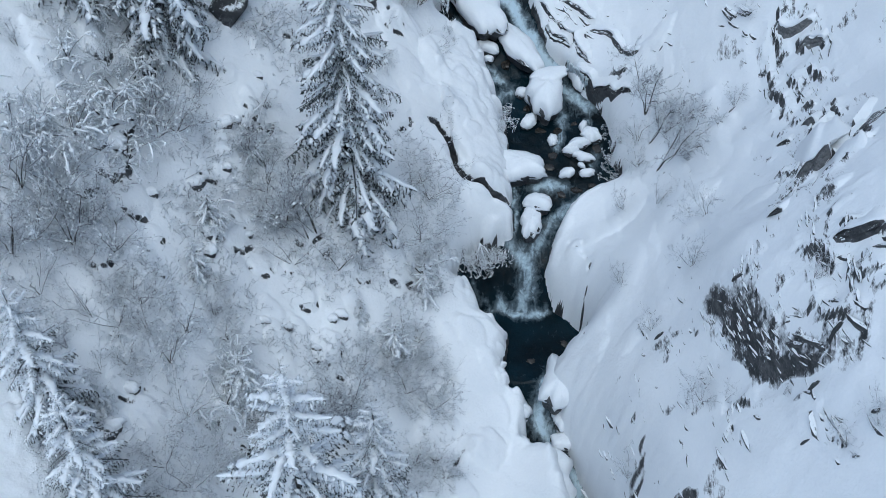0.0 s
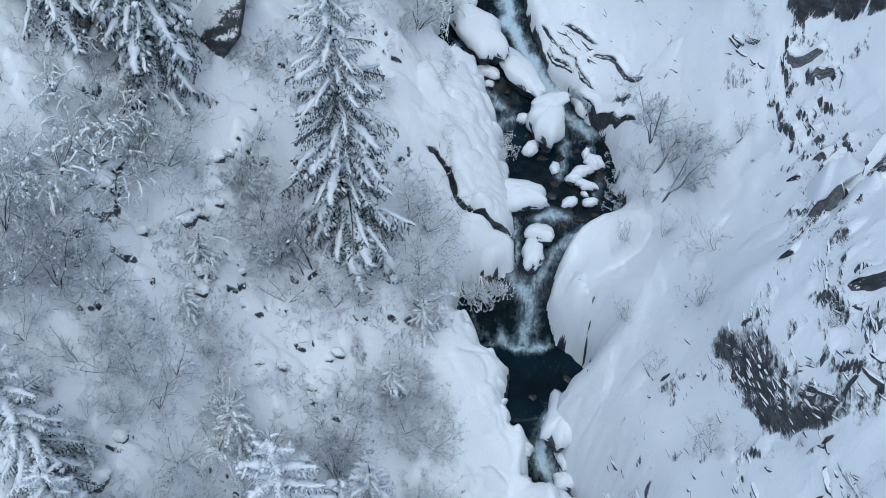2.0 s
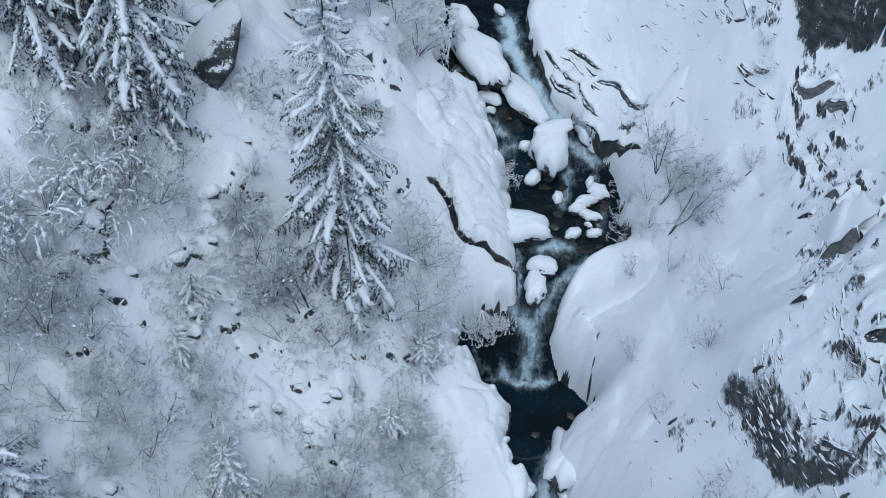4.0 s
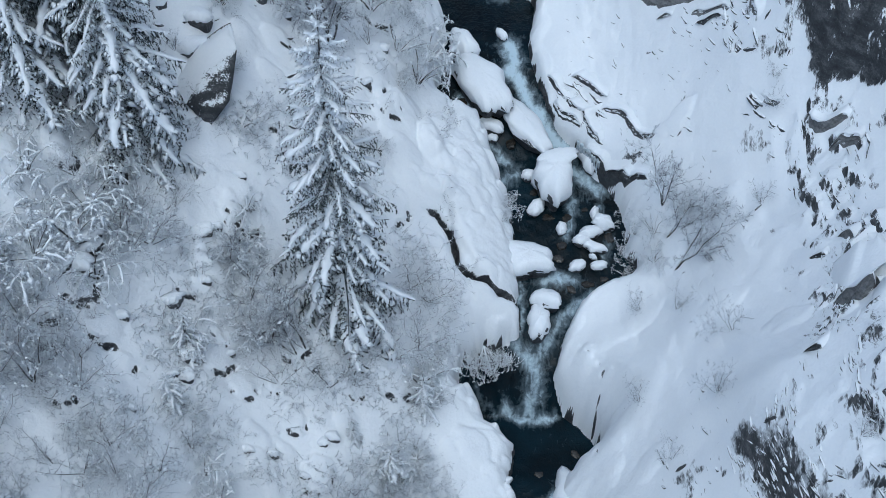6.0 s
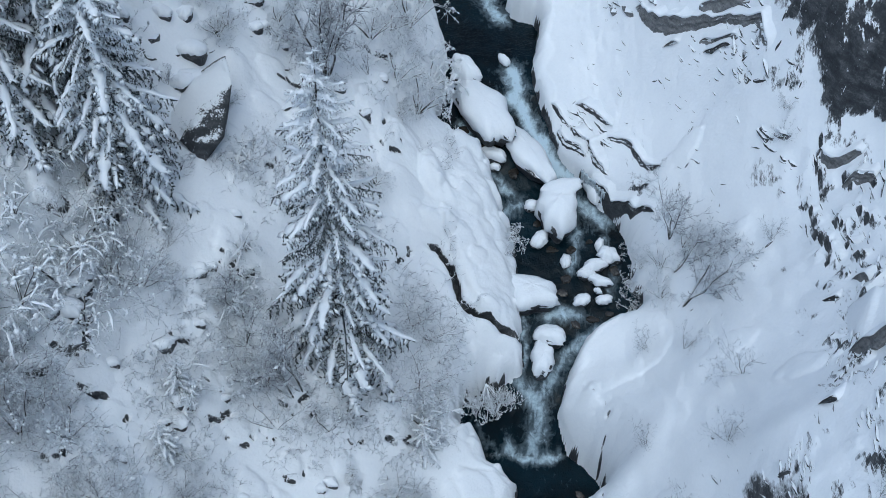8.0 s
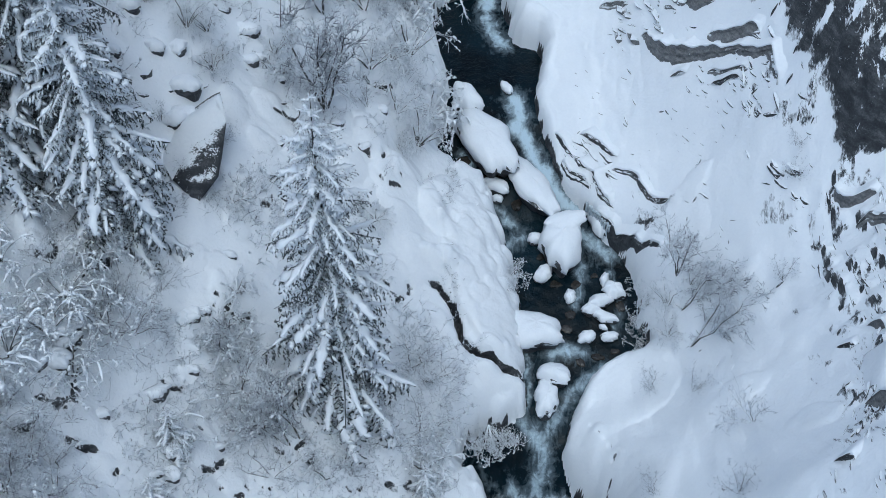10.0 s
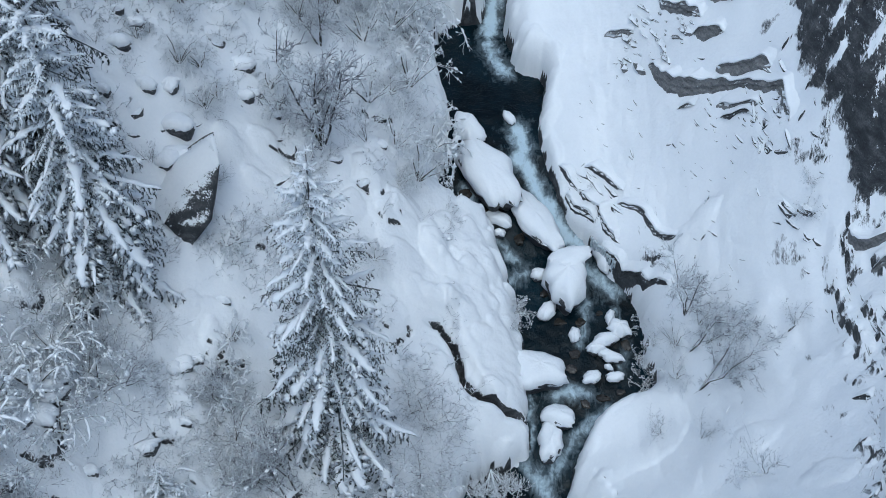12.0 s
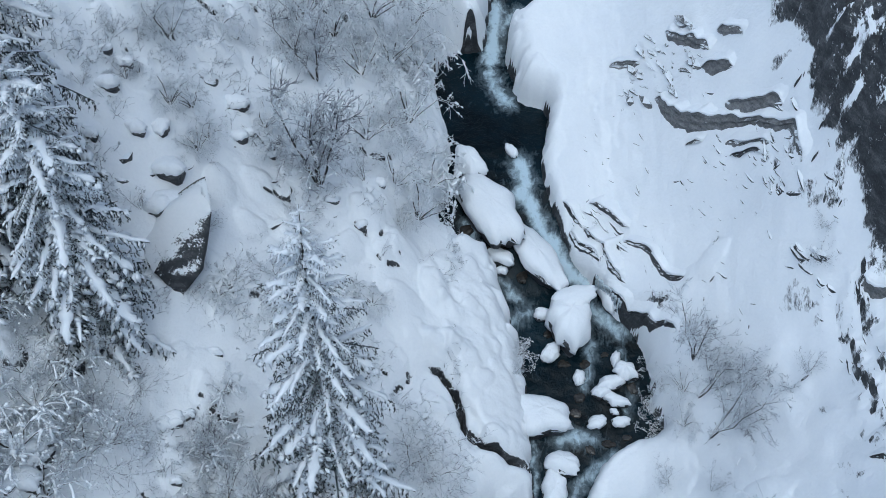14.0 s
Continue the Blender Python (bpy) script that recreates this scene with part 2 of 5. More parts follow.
# Lines along which broken ribs of rock come through the snow.
RIB_LINES = [
    [(14.1, 38.5), (14.0, 36.6), (14.2, 34.5), (13.6, 31.9), (12.8, 29.2), (11.8, 27.1), (11.2, 26.2)],
    [(15.3, 37.1), (14.9, 34.8), (14.6, 32.8), (14.0, 32.0), (13.1, 29.5), (12.4, 26.8)],
    [(12.3, 26.4), (12.2, 25.0), (12.0, 24.1), (12.2, 23.4), (12.5, 22.7), (12.6, 22.0)],
    [(9.8, 25.4), (10.2, 25.3), (10.6, 25.9)],
    [(10.0, 24.5), (10.4, 24.6), (10.7, 25.9)],
    [(10.3, 23.7), (10.5, 24.2), (10.7, 25.4)],
    [(10.7, 22.7), (10.9, 23.1), (11.2, 24.1)],
    [(11.0, 22.0), (11.0, 22.7), (11.4, 22.6)],
    [(9.6, 25.6), (9.95, 24.5), (10.5, 23.2), (11.0, 22.2), (11.5, 21.4)],
]
# The foot of the outcrop and the edge of the bare rock wall, as x over y.
OUTCROP_Y, OUTCROP_X = [20.0, 20.75, 22.0, 23.2, 25.5, 26.7, 29.0], [12.2, 11.5, 10.6, 10.1, 9.6, 9.45, 9.3]
WALL_Y, WALL_X = [30.0, 37.0, 39.3, 40.6, 42.2, 44.2, 46.6, 49.3, 60.0, 80.0], [19.0, 17.0, 14.7, 14.0, 13.65, 13.2, 12.95, 12.65, 12.0, 11.5]
# Rounded snow cushions along the banks: centre, half axes, turn, height.
CUSHIONS = [
    (0.52, 42.22, 1.65, 1.62, 0, 0.6), (1.38, 39.12, 1.20, 3.1, 22, 0.55), (1.11, 34.76, 1.56, 1.45, 0, 0.5), (-0.34, 36.16, 1.1, 1.66, 10, 0.3),
    (7.02, 35.55, 2.04, 1.98, 10, 0.3), (8.43, 39.84, 1.05, 2.05, 20, 0.4), (6.06, 30.91, 0.96, 3.31, 5, 0.3), (1.51, 29.5, 1.71, 1.53, 0, 0.35),
    (1.61, 27.33, 1.45, 1.81, 0, 0.3), (3.7, 52.14, 1.58, 2.3, 0, 0.4), (5.64, 49.11, 1.28, 3.52, 0, 0.3), (-1.14, 40.74, 1.59, 2.56, 20, 0.3),
]
# Cracks where the snow slab by the stream has parted from the slope.
CRACKS = [
    [(-0.93, 38.6), (-0.32, 38.7), (0.25, 38.1), (0.45, 37.6), (0.62, 36.9), (1.3, 36.42), (2.19, 36.22), (3.1, 36.4)],
    [(5.79, 34.36), (6.57, 32.95), (6.36, 31.72), (6.16, 30.14), (6.04, 29.18)],
    [(9.88, 22.13), (9.82, 21.28), (10.02, 20.31)],
    [(12.06, 44.12), (12.08, 43.13), (12.4, 42.36)],
    [(11.75, 19.46), (11.77, 18.55), (12.07, 17.85)],
    [(-1.92, 37.41), (-1.48, 37.95)],
    [(0.87, 25.54), (0.38, 24.77)],
]


def relief(x, y):
    """Height of the snow surface, and how thinly snow clings there."""
    shape = np.shape(x)
    x, y = np.ravel(x).astype(float), np.ravel(y).astype(float)
    wx, wy = weights(x, NET_X), weights(y, NET_Y)
    z = np.einsum("ni,ij,nj->n", wx, np.array(NET), wy)
    thin = np.zeros(len(x))
    d0 = shore(x, y)
    far = smooth(120, 30, np.hypot(x, y - 35))
    rough = smooth(-0.25, 0.45, fbm(x / 4.0, y / 4.0, 2, 5)) * smooth(6, 1, x) + 0.25
    z = z + far * (0.40 * fbm(x / 3.1, y / 3.1, 2, 11) + rough * (0.10 * fbm(x / 0.85, y / 1.1, 3, 21) + 0.04 * fbm(x / 0.30, y / 0.30, 2, 31)))
    z = z + far * smooth(4, 7, x) * smooth(0.6, 2.2, d0) * (0.09 * fbm(x / 0.40, y / 1.5, 3, 241) + 0.10 * np.abs(fbm(x / 1.1 + 0.3 * y, y / 2.4, 2, 251)))
    # cushions by the stream and hummocks all over the slopes
    humps = list(CUSHIONS)
    rng = np.random.RandomState(8)
    for _ in range(330):
        east = rng.rand() < 0.05
        r = rng.uniform(0.22, 0.80)
        humps.append((rng.uniform(6, 13) if east else rng.uniform(-15, 2), rng.uniform(19, 58), r, r * rng.uniform(0.6, 1.2), rng.uniform(0, 180), r * rng.uniform(0.22, 0.50)))
    for n, (cx, cy, ax, ay, turn, high) in enumerate(humps):
        near = np.flatnonzero((np.abs(x - cx) < ax + ay) & (np.abs(y - cy) < ax + ay))
        if len(near):
            c, s = math.cos(radians(turn)), math.sin(radians(turn))
            px, py = x[near] - cx, y[near] - cy
            r = np.hypot((px * c + py * s) / ax, (-px * s + py * c) / ay) + 0.25 * fbm(x[near] / (0.8 * ax), y[near] / (0.8 * ax), 2, 201)
            z[near] += high * np.sqrt(np.clip(1 - r * r, 0, 1))
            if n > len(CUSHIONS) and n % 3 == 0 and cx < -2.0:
                # a broken crescent along the lower edge is set lower and coloured as dark rock
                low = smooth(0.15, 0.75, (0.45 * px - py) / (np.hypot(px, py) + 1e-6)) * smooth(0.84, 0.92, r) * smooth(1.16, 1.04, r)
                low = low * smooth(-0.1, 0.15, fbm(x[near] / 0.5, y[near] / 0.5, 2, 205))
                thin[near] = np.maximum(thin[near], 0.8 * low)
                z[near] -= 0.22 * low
    # outcrop: a steep face between two gentler shoulders
    o = x - np.interp(y, OUTCROP_Y, OUTCROP_X) - 0.35 + 0.25 * fbm(x / 1.2, y / 1.2, 3, 131)
    win = smooth(19.8, 21.5, y) * smooth(28.5, 26.5, y)
    z = z + win * 0.7 * np.tanh(o / 0.42) * np.exp(-((o / 1.6) ** 2))
    thin = np.maximum(thin, win * (0.60 * smooth(-0.40, -0.25, o) * smooth(0.15, -0.1, o) + 0.27 * smooth(-0.25, 0.0, o) * smooth(1.2, 0.2, o)) * smooth(27.2, 24.6, y))
    # bare wall
    o = x - np.interp(y, WALL_Y, WALL_X) + 0.5 * fbm(x / 1.5, y / 1.5, 3, 141)
    wall = smooth(-0.1, 0.5, o) * smooth(62, 50, np.abs(y - 20))
    z = z + wall * (0.9 * np.tanh(o / 0.5) + 0.7 * np.abs(fbm(x / 1.3 + 3, y / 2.6, 4, 151, 0.6)))
    u, v = 0.80 * x + 0.60 * y, 0.80 * y - 0.60 * x
    z = z + wall * 0.35 * (smooth(0.25, 0.75, v / 1.5 + fbm(x / 2.0, y / 2.0, 2, 155) - np.floor(v / 1.5 + fbm(x / 2.0, y / 2.0, 2, 155))))
    thin = np.maximum(thin, wall * np.clip(1.75 + 2.9 * fbm(u / 1.3, v / 0.6, 4, 161, 0.6), 0, 1.7))
    # thin snow with rock pricking through towards the wall and over the rapids
    prick = smooth(0.10, 0.42, fbm(x / 1.0 + 3, y / 1.7, 3, 261))
    thin = np.maximum(thin, prick * (0.64 * smooth(10.6, 13.4, x) + 0.58 * smooth(2.6, 1.2, np.hypot((x - 7.4) / 0.9, (y - 44.5) / 1.6)) + 0.52 * smooth(29, 25, y) * smooth(6.0, 6.8, x) * smooth(10.4, 9.2, x)) * smooth(16, 20, y))
    speck = smooth(0.24, 0.46, fbm(x / 0.75, y / 0.5, 3, 271))
    thin = np.maximum(thin, 0.50 * speck * smooth(-1.2, -3.0, x) * smooth(-0.15, 0.25, fbm(x / 4.0, y / 4.0, 2, 281)) * far)
    for cx, cy, ax, ay, turn, lay, gap, step, part_bare in LEDGES:
        c, s = math.cos(radians(turn)), math.sin(radians(turn))
        u, v = (x - cx) * c + (y - cy) * s, -(x - cx) * s + (y - cy) * c
        m = smooth(1.15, 0.6, np.hypot(u / ax, v / ay) + 0.5 * fbm(x / 1.4, y / 1.4, 3, 41))
        lx, ly = math.cos(radians(lay)), math.sin(radians(lay))
        p = (x * ly - y * lx + 0.35 * fbm(x / 1.6, y / 1.6, 3, 51)) / gap
        f = p - np.floor(p)
        on = smooth(-0.2, 0.3, fbm(x / 0.9 + 9, y / 0.9, 3, 61))
        z = z + m * on * step * (smooth(0.0, 0.16, f) - f)
        thin = np.maximum(thin, part_bare * m * on)
    for line in RIB_LINES:
        lx, ly = [q[0] for q in line], [q[1] for q in line]
        near = np.flatnonzero((x > min(lx) - 1.5) & (x < max(lx) + 1.5) & (y > min(ly) - 1.5) & (y < max(ly) + 1.5))
        if len(near):
            px, py = x[near], y[near]
            away = line_distance(px, py, line) + 0.5 * fbm(px / 0.9, py / 1.6, 3, 321)
            rib = smooth(0.50, 0.10, away) * smooth(-0.05, 0.25, fbm(px / 0.17, py / 1.0, 3, 323))
            thin[near] = np.maximum(thin[near], 0.56 * rib)
            z[near] += 0.04 * rib
    split, open_here = np.full(len(x), 9.0), smooth(-1.1, 0.1, x)
    for n, line in enumerate(CRACKS):
        lx, ly = [q[0] for q in line], [q[1] for q in line]
        near = np.flatnonzero((x > min(lx) - 2) & (x < max(lx) + 2) & (y > min(ly) - 2) & (y < max(ly) + 2))
        if len(near):
            away = line_distance(x[near], y[near], line) + 0.06 * fbm(x[near] / 0.4, y[near] / 0.4, 2, 171)
            if n:
                away = away + 0.30 * np.abs(fbm(x[near] / 0.8, y[near] / 0.8, 2, 231)) + 0.045
            split[near] = np.minimum(split[near], away)
    open_here = np.maximum(open_here, (y < 38) & (x < -1.2) | (y < 26))
    thin = np.maximum(thin, (1.3 - 0.90 * smooth(4, 5, x)) * smooth(0.17, 0.06, split) * open_here)
    z = z - (0.95 - 0.6 * smooth(4, 5, x)) * open_here * np.exp(-((split / 0.11) ** 2)) + 0.30 * np.exp(-(((split - 0.55) / 0.4) ** 2)) * smooth(-1.2, 2.0, x) * smooth(5, 4, x)
    d = d0 + (0.55 - 0.38 * smooth(2.6, 4.2, x)) * np.abs(fbm(x / 0.9, y / 0.9, 2, 71)) - 0.12
    w = stream_level(y)
    lip = 0.55 + 0.7 * np.clip(0.5 + fbm(x / 2.2, y / 2.2, 2, 81), 0, 1)
    top = np.maximum(z, w + lip) - w
    reach = 0.22 + 0.33 * np.clip(top, 0, 3.5)
    s = np.clip(d / reach, 0, 1)
    bank = w + top * np.sqrt(np.clip(1 - (1 - s) ** 2.2, 0, 1))
    damp = smooth(-0.02, 0.2, fbm(x / 1.3, y / 1.3, 3, 181)) * smooth(0.55, 0.20, bank - w) * (d0 < 1.0)
    thin = np.where(y < 30, np.minimum(thin, 1.0 - 0.7 * (np.abs(d0) < 0.8)), np.maximum(thin, 0.9 * damp))
    bed = w - 0.7 * np.clip(-d / 0.3, 0, 1) + 0.2 * np.clip(-d, 0, 0.5) * fbm(x / 0.7, y / 0.7, 3, 91)
    return np.where(d > 0, np.maximum(bank, w - 0.02), np.minimum(bed, w)).reshape(shape), thin.reshape(shape)


def spaced(lo, hi, step, out_lo, out_hi):
    """Even steps from lo to hi, then growing steps out to the horizon."""
    mid = list(np.arange(lo, hi + step / 2, step))
    a, s, left = lo, step, []
    while a > out_lo:
        s *= 1.25
        a -= s
        left.append(a)
    b, s, right = mid[-1], step, []
    while b < out_hi:
        s *= 1.25
        b += s
        right.append(b)
    return np.array(left[::-1] + mid + right)


def grid_mesh(name, xs, ys, heights):
    gx, gy = np.meshgrid(xs, ys, indexing="ij")
    co = np.stack([gx, gy, heights], -1).reshape(-1, 3)
    nx, ny = len(xs), len(ys)
    i = (np.arange(nx - 1)[:, None] * ny + np.arange(ny - 1)[None]).ravel()
    faces = np.stack([i, i + ny, i + ny + 1, i + 1], 1)
    me = bpy.data.meshes.new(name)
    me.vertices.add(len(co))
    me.vertices.foreach_set("co", co.ravel())
    me.loops.add(faces.size)
    me.loops.foreach_set("vertex_index", faces.ravel())
    me.polygons.add(len(faces))
    me.polygons.foreach_set("loop_start", np.arange(0, faces.size, 4))
    me.polygons.foreach_set("use_smooth", np.ones(len(faces), bool))
    me.update()
    me.validate()
    return me


GROUND_X, GROUND_Y = spaced(-16.5, 18.5, 0.075, -400, 400), spaced(17, 61, 0.075, -300, 600)
GROUND_Z, GROUND_BARE = relief(*np.meshgrid(GROUND_X, GROUND_Y, indexing="ij"))


def land(x, y):
    """Height of the built ground, between its points."""
    x, y = np.asarray(x, float), np.asarray(y, float)
    i = np.clip(np.searchsorted(GROUND_X, x) - 1, 0, len(GROUND_X) - 2)
    j = np.clip(np.searchsorted(GROUND_Y, y) - 1, 0, len(GROUND_Y) - 2)
    u = (x - GROUND_X[i]) / (GROUND_X[i + 1] - GROUND_X[i])
    v = (y - GROUND_Y[j]) / (GROUND_Y[j + 1] - GROUND_Y[j])
    low = GROUND_Z[i, j] * (1 - u) + GROUND_Z[i + 1, j] * u
    top = GROUND_Z[i, j + 1] * (1 - u) + GROUND_Z[i + 1, j + 1] * u
    return low * (1 - v) + top * v


def build_ground():
    me = grid_mesh("ground", GROUND_X, GROUND_Y, GROUND_Z)
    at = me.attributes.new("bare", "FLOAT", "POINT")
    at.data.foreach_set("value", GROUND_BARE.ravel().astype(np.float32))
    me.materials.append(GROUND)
    return tagged(new("ground", me), "snow-covered steep ravine sides with bare dark ledges", "ground", kind="structure")


def water_surface(x, y):
    w = stream_level(y)
    steep = np.abs(stream_level(y + 0.3) - stream_level(y - 0.3)) / 0.6
    return w + 0.05 * fbm(x / 0.5, y / 0.5, 3, 101) * (0.4 + 2.0 * np.clip(steep, 0, 1.5)) + 0.10 * np.clip(steep, 0, 1) * fbm(x / 0.9, y / 1.5, 2, 111)


# White water: lines of flow with half width and strength.
FLOWS = [
    ([(2.02, 55.5), (2.26, 54.3), (2.8, 53.3)], 0.55, 0.8),
    ([(2.3, 58.8), (2.25, 57.5), (2.1, 56.2)], 0.5, 1.0),
    ([(3.14, 49.7), (3.36, 48.8), (3.28, 48.0)], 0.52, 1.0),
    ([(3.46, 47.9), (3.93, 46.9), (4.63, 45.7), (4.98, 45.0), (5.82, 44.5)], 0.40, 1.0),
    ([(0.71, 46.9), (1.2, 45.9), (2.17, 44.6), (3.0, 43.8)], 0.28, 0.7),
    ([(3.3, 43.3), (2.7, 42.8)], 0.50, 0.6),
    ([(6.2, 43.4), (6.5, 43.0), (7.1, 42.4)], 0.50, 0.8),
    ([(5.9, 42.4), (5.9, 41.2), (5.5, 40.0)], 0.28, 0.65),
    ([(7.2, 41.6), (7.5, 40.0), (7.1, 38.6)], 0.22, 0.5),
    ([(4.5, 37.8), (5.1, 38.0), (5.8, 37.9)], 0.42, 0.75),
    ([(3.29, 37.8), (3.45, 36.7), (3.24, 35.7), (3.1, 35.2), (3.6, 34.6)], 0.26, 0.65),
    ([(6.64, 37.3), (5.24, 36.2), (4.47, 35.3), (3.99, 34.6)], 0.34, 0.65),
    ([(3.7, 34.8), (4.0, 34.2), (3.95, 33.6), (3.75, 33.2)], 0.50, 0.72),
    ([(2.7, 33.2), (3.1, 32.9), (3.9, 32.75), (4.8, 32.9)], 0.30, 0.75),
    ([(1.3, 33.85), (1.7, 33.4), (2.3, 32.9)], 0.14, 0.45),
    ([(4.6, 29.0), (4.3, 27.9), (5.0, 26.8), (5.8, 25.6), (6.3, 24.5)], 0.42, 0.95),
    ([(4.4, 58.6), (3.4, 58.6), (2.6, 58.0)], 0.35, 0.7),
]


def build_water():
    xs, ys = np.arange(-2.5, 10.0, 0.1), np.arange(16, 66, 0.1)
    gx, gy = np.meshgrid(xs, ys, indexing="ij")
    me = grid_mesh("water", xs, ys, water_surface(gx, gy))
    steep = np.abs(stream_level(gy + 0.5) - stream_level(gy - 0.5))
    foam = 0.06 * np.clip(steep, 0, 1) + 0.14 * fbm(gx / 0.6, gy / 1.0, 3, 121)
    wx, wy = gx + 0.22 * fbm(gx / 0.5, gy / 0.7, 3, 211), gy + 0.22 * fbm(gx / 0.5 + 5, gy / 0.7, 3, 221)
    for line, wide, power in FLOWS:
        foam = np.maximum(foam, 0.1 * foam + power * np.exp(-((line_distance(wx, wy, line) / wide) ** 1.6)))
    foam = np.clip(foam, 0, 1)
    at = me.attributes.new("foam", "FLOAT", "POINT")
    at.data.foreach_set("value", foam.ravel().astype(np.float32))
    me.materials.append(WATER)
    return tagged(new("water", me), "dark cold mountain stream with white rapids", "water", kind="structure")


build_ground()
build_water()


# ---- building helpers ----
class Soup:
    """Vertices and faces collected for one mesh."""

    def __init__(self):
        self.v, self.f = [], []

    def tube(self, pts, radii, sides=4, flat=1.0, cap=True, rough=0.0):
        """A tube along points; flat squeezes it from top to bottom."""
        base, n = len(self.v), len(pts)
        for i in range(n):
            a, b = pts[max(i - 1, 0)], pts[min(i + 1, n - 1)]
            d = (b - a).normalized() if (b - a).length > 1e-9 else Vector((0, 0, 1))
            side = d.cross(Vector((0, 0, 1)))
            side = side.normalized() if side.length > 1e-4 else Vector((1, 0, 0))
            top = side.cross(d)
            for k in range(sides):
                a = 2 * math.pi * k / sides
                r = radii[i] * (1 + random.uniform(-rough, rough)) if rough else radii[i]
                self.v.append(pts[i] + r * (math.cos(a) * side + math.sin(a) * flat * top))
        for i in range(n - 1):
            for k in range(sides):
                p, q = base + i * sides + k, base + i * sides + (k + 1) % sides
                self.f.append((p, q, q + sides, p + sides))
        if cap:
            self.f.append(tuple(base + k for k in reversed(range(sides))))
            self.f.append(tuple(base + (n - 1) * sides + k for k in range(sides)))

    def mesh(self, name, material, soft=True):
        me = bpy.data.meshes.new(name)
        me.from_pydata([tuple(p) for p in self.v], [], self.f)
        me.polygons.foreach_set("use_smooth", np.full(len(me.polygons), soft))
        me.materials.append(material)
        me.update()
        return me


class Reeds:
    """Many tubes, blades and lumps collected as arrays for one mesh."""

    def __init__(self):
        self.v, self.f, self.count = [], [], 0

    def add(self, v, f):
        self.v.append(v.reshape(-1, 3))
        self.f.append(f.reshape(-1, 4) + self.count)
        self.count += len(self.v[-1])

    def tubes(self, pts, radii, sides=3, flat=1.0, rng=None, rough=0.0):
        """Tubes along rows of points; flat squeezes them from top to bottom."""
        n, k = radii.shape
        t = np.gradient(pts, axis=1)
        t /= np.linalg.norm(t, axis=2, keepdims=True) + 1e-9
        side = np.cross(t, (0, 0, 1.0)) + 1e-6
        side /= np.linalg.norm(side, axis=2, keepdims=True)
        top = np.cross(side, t)
        a = 2 * np.pi * (np.arange(sides) + 0.5) / sides
        r = radii[:, :, None] * (1 + (rng.uniform(-rough, rough, (n, k, sides)) if rough else 0))
        v = pts[:, :, None] + r[..., None] * (np.cos(a)[:, None] * side[:, :, None] + flat * np.sin(a)[:, None] * top[:, :, None])
        i = (np.arange(n) * k)[:, None, None] + np.arange(k - 1)[None, :, None]
        j = np.arange(sides)[None, None]
        p, q = i * sides + j, i * sides + (j + 1) % sides
        self.add(v, np.stack([p, q, q + sides, p + sides], -1))

    def blades(self, at, way, width, rng):
        side = np.cross(way, rng.uniform(-1, 1, way.shape))
        side *= (width / (np.linalg.norm(side, axis=1) + 1e-9))[:, None]
        self.add(np.stack([at - side, at + way * 0.45 + side, at + way, at + way * 0.4 - side], 1), np.arange(4 * len(at)))

    def lumps(self, at, r, way, rng, flat=0.75, long=1.8):
        """Small rounded clots, drawn out along a way."""
        n = len(at)
        cross = np.cross(way, (0, 0, 1.0)) + 1e-5
        cross /= np.linalg.norm(cross, axis=1, keepdims=True)
        ring = np.stack([way * long, cross, -way * long, -cross], 1)
        s = r[:, None, None] * rng.uniform(0.65, 1.35, (n, 4, 1))
        mid = at[:, None] + s * ring
        top = at[:, None] + np.array([(0, 0, flat)]) * s[:, :1]
        low = at[:, None] - np.array([(0, 0, flat)]) * s[:, :1]
        v = np.concatenate([mid, top, low], 1)
        b = (np.arange(n) * 6)[:, None]
        self.add(v, np.concatenate([np.stack([b[:, 0] + 4, b[:, 0] + k, b[:, 0] + (k + 1) % 4, b[:, 0] + 4], -1)[:, None] for k in range(4)] + [np.stack([b[:, 0] + 5, b[:, 0] + (k + 1) % 4, b[:, 0] + k, b[:, 0] + 5], -1)[:, None] for k in range(4)], 1))

    def mesh(self, name, material, soft=True):
        v, f = np.concatenate(self.v), np.concatenate(self.f)
        tri = f[:, 0] == f[:, 3]
        quads, tris = f[~tri], f[tri][:, :3]
        me = bpy.data.meshes.new(name)
        me.vertices.add(len(v))
        me.vertices.foreach_set("co", v.ravel().astype(np.float32))
        me.loops.add(quads.size + tris.size)
        me.loops.foreach_set("vertex_index", np.concatenate([quads.ravel(), tris.ravel()]))
        me.polygons.add(len(f))
        me.polygons.foreach_set("loop_start", np.concatenate([np.arange(len(quads)) * 4, quads.size + np.arange(len(tris)) * 3]))
        me.polygons.foreach_set("use_smooth", np.full(len(f), soft))
        me.materials.append(material)
        me.update()
        return me


def along(pts, q):
    """Places and ways at the shares q (n, m) of rows of points (n, k, 3)."""
    k = pts.shape[1]
    i = np.clip((q * (k - 1)).astype(int), 0, k - 2)
    row = np.arange(len(pts))[:, None]
    a, b = pts[row, i], pts[row, i + 1]
    return a + (b - a) * (q * (k - 1) - i)[..., None], (b - a) / (np.linalg.norm(b - a, axis=-1, keepdims=True) + 1e-9)


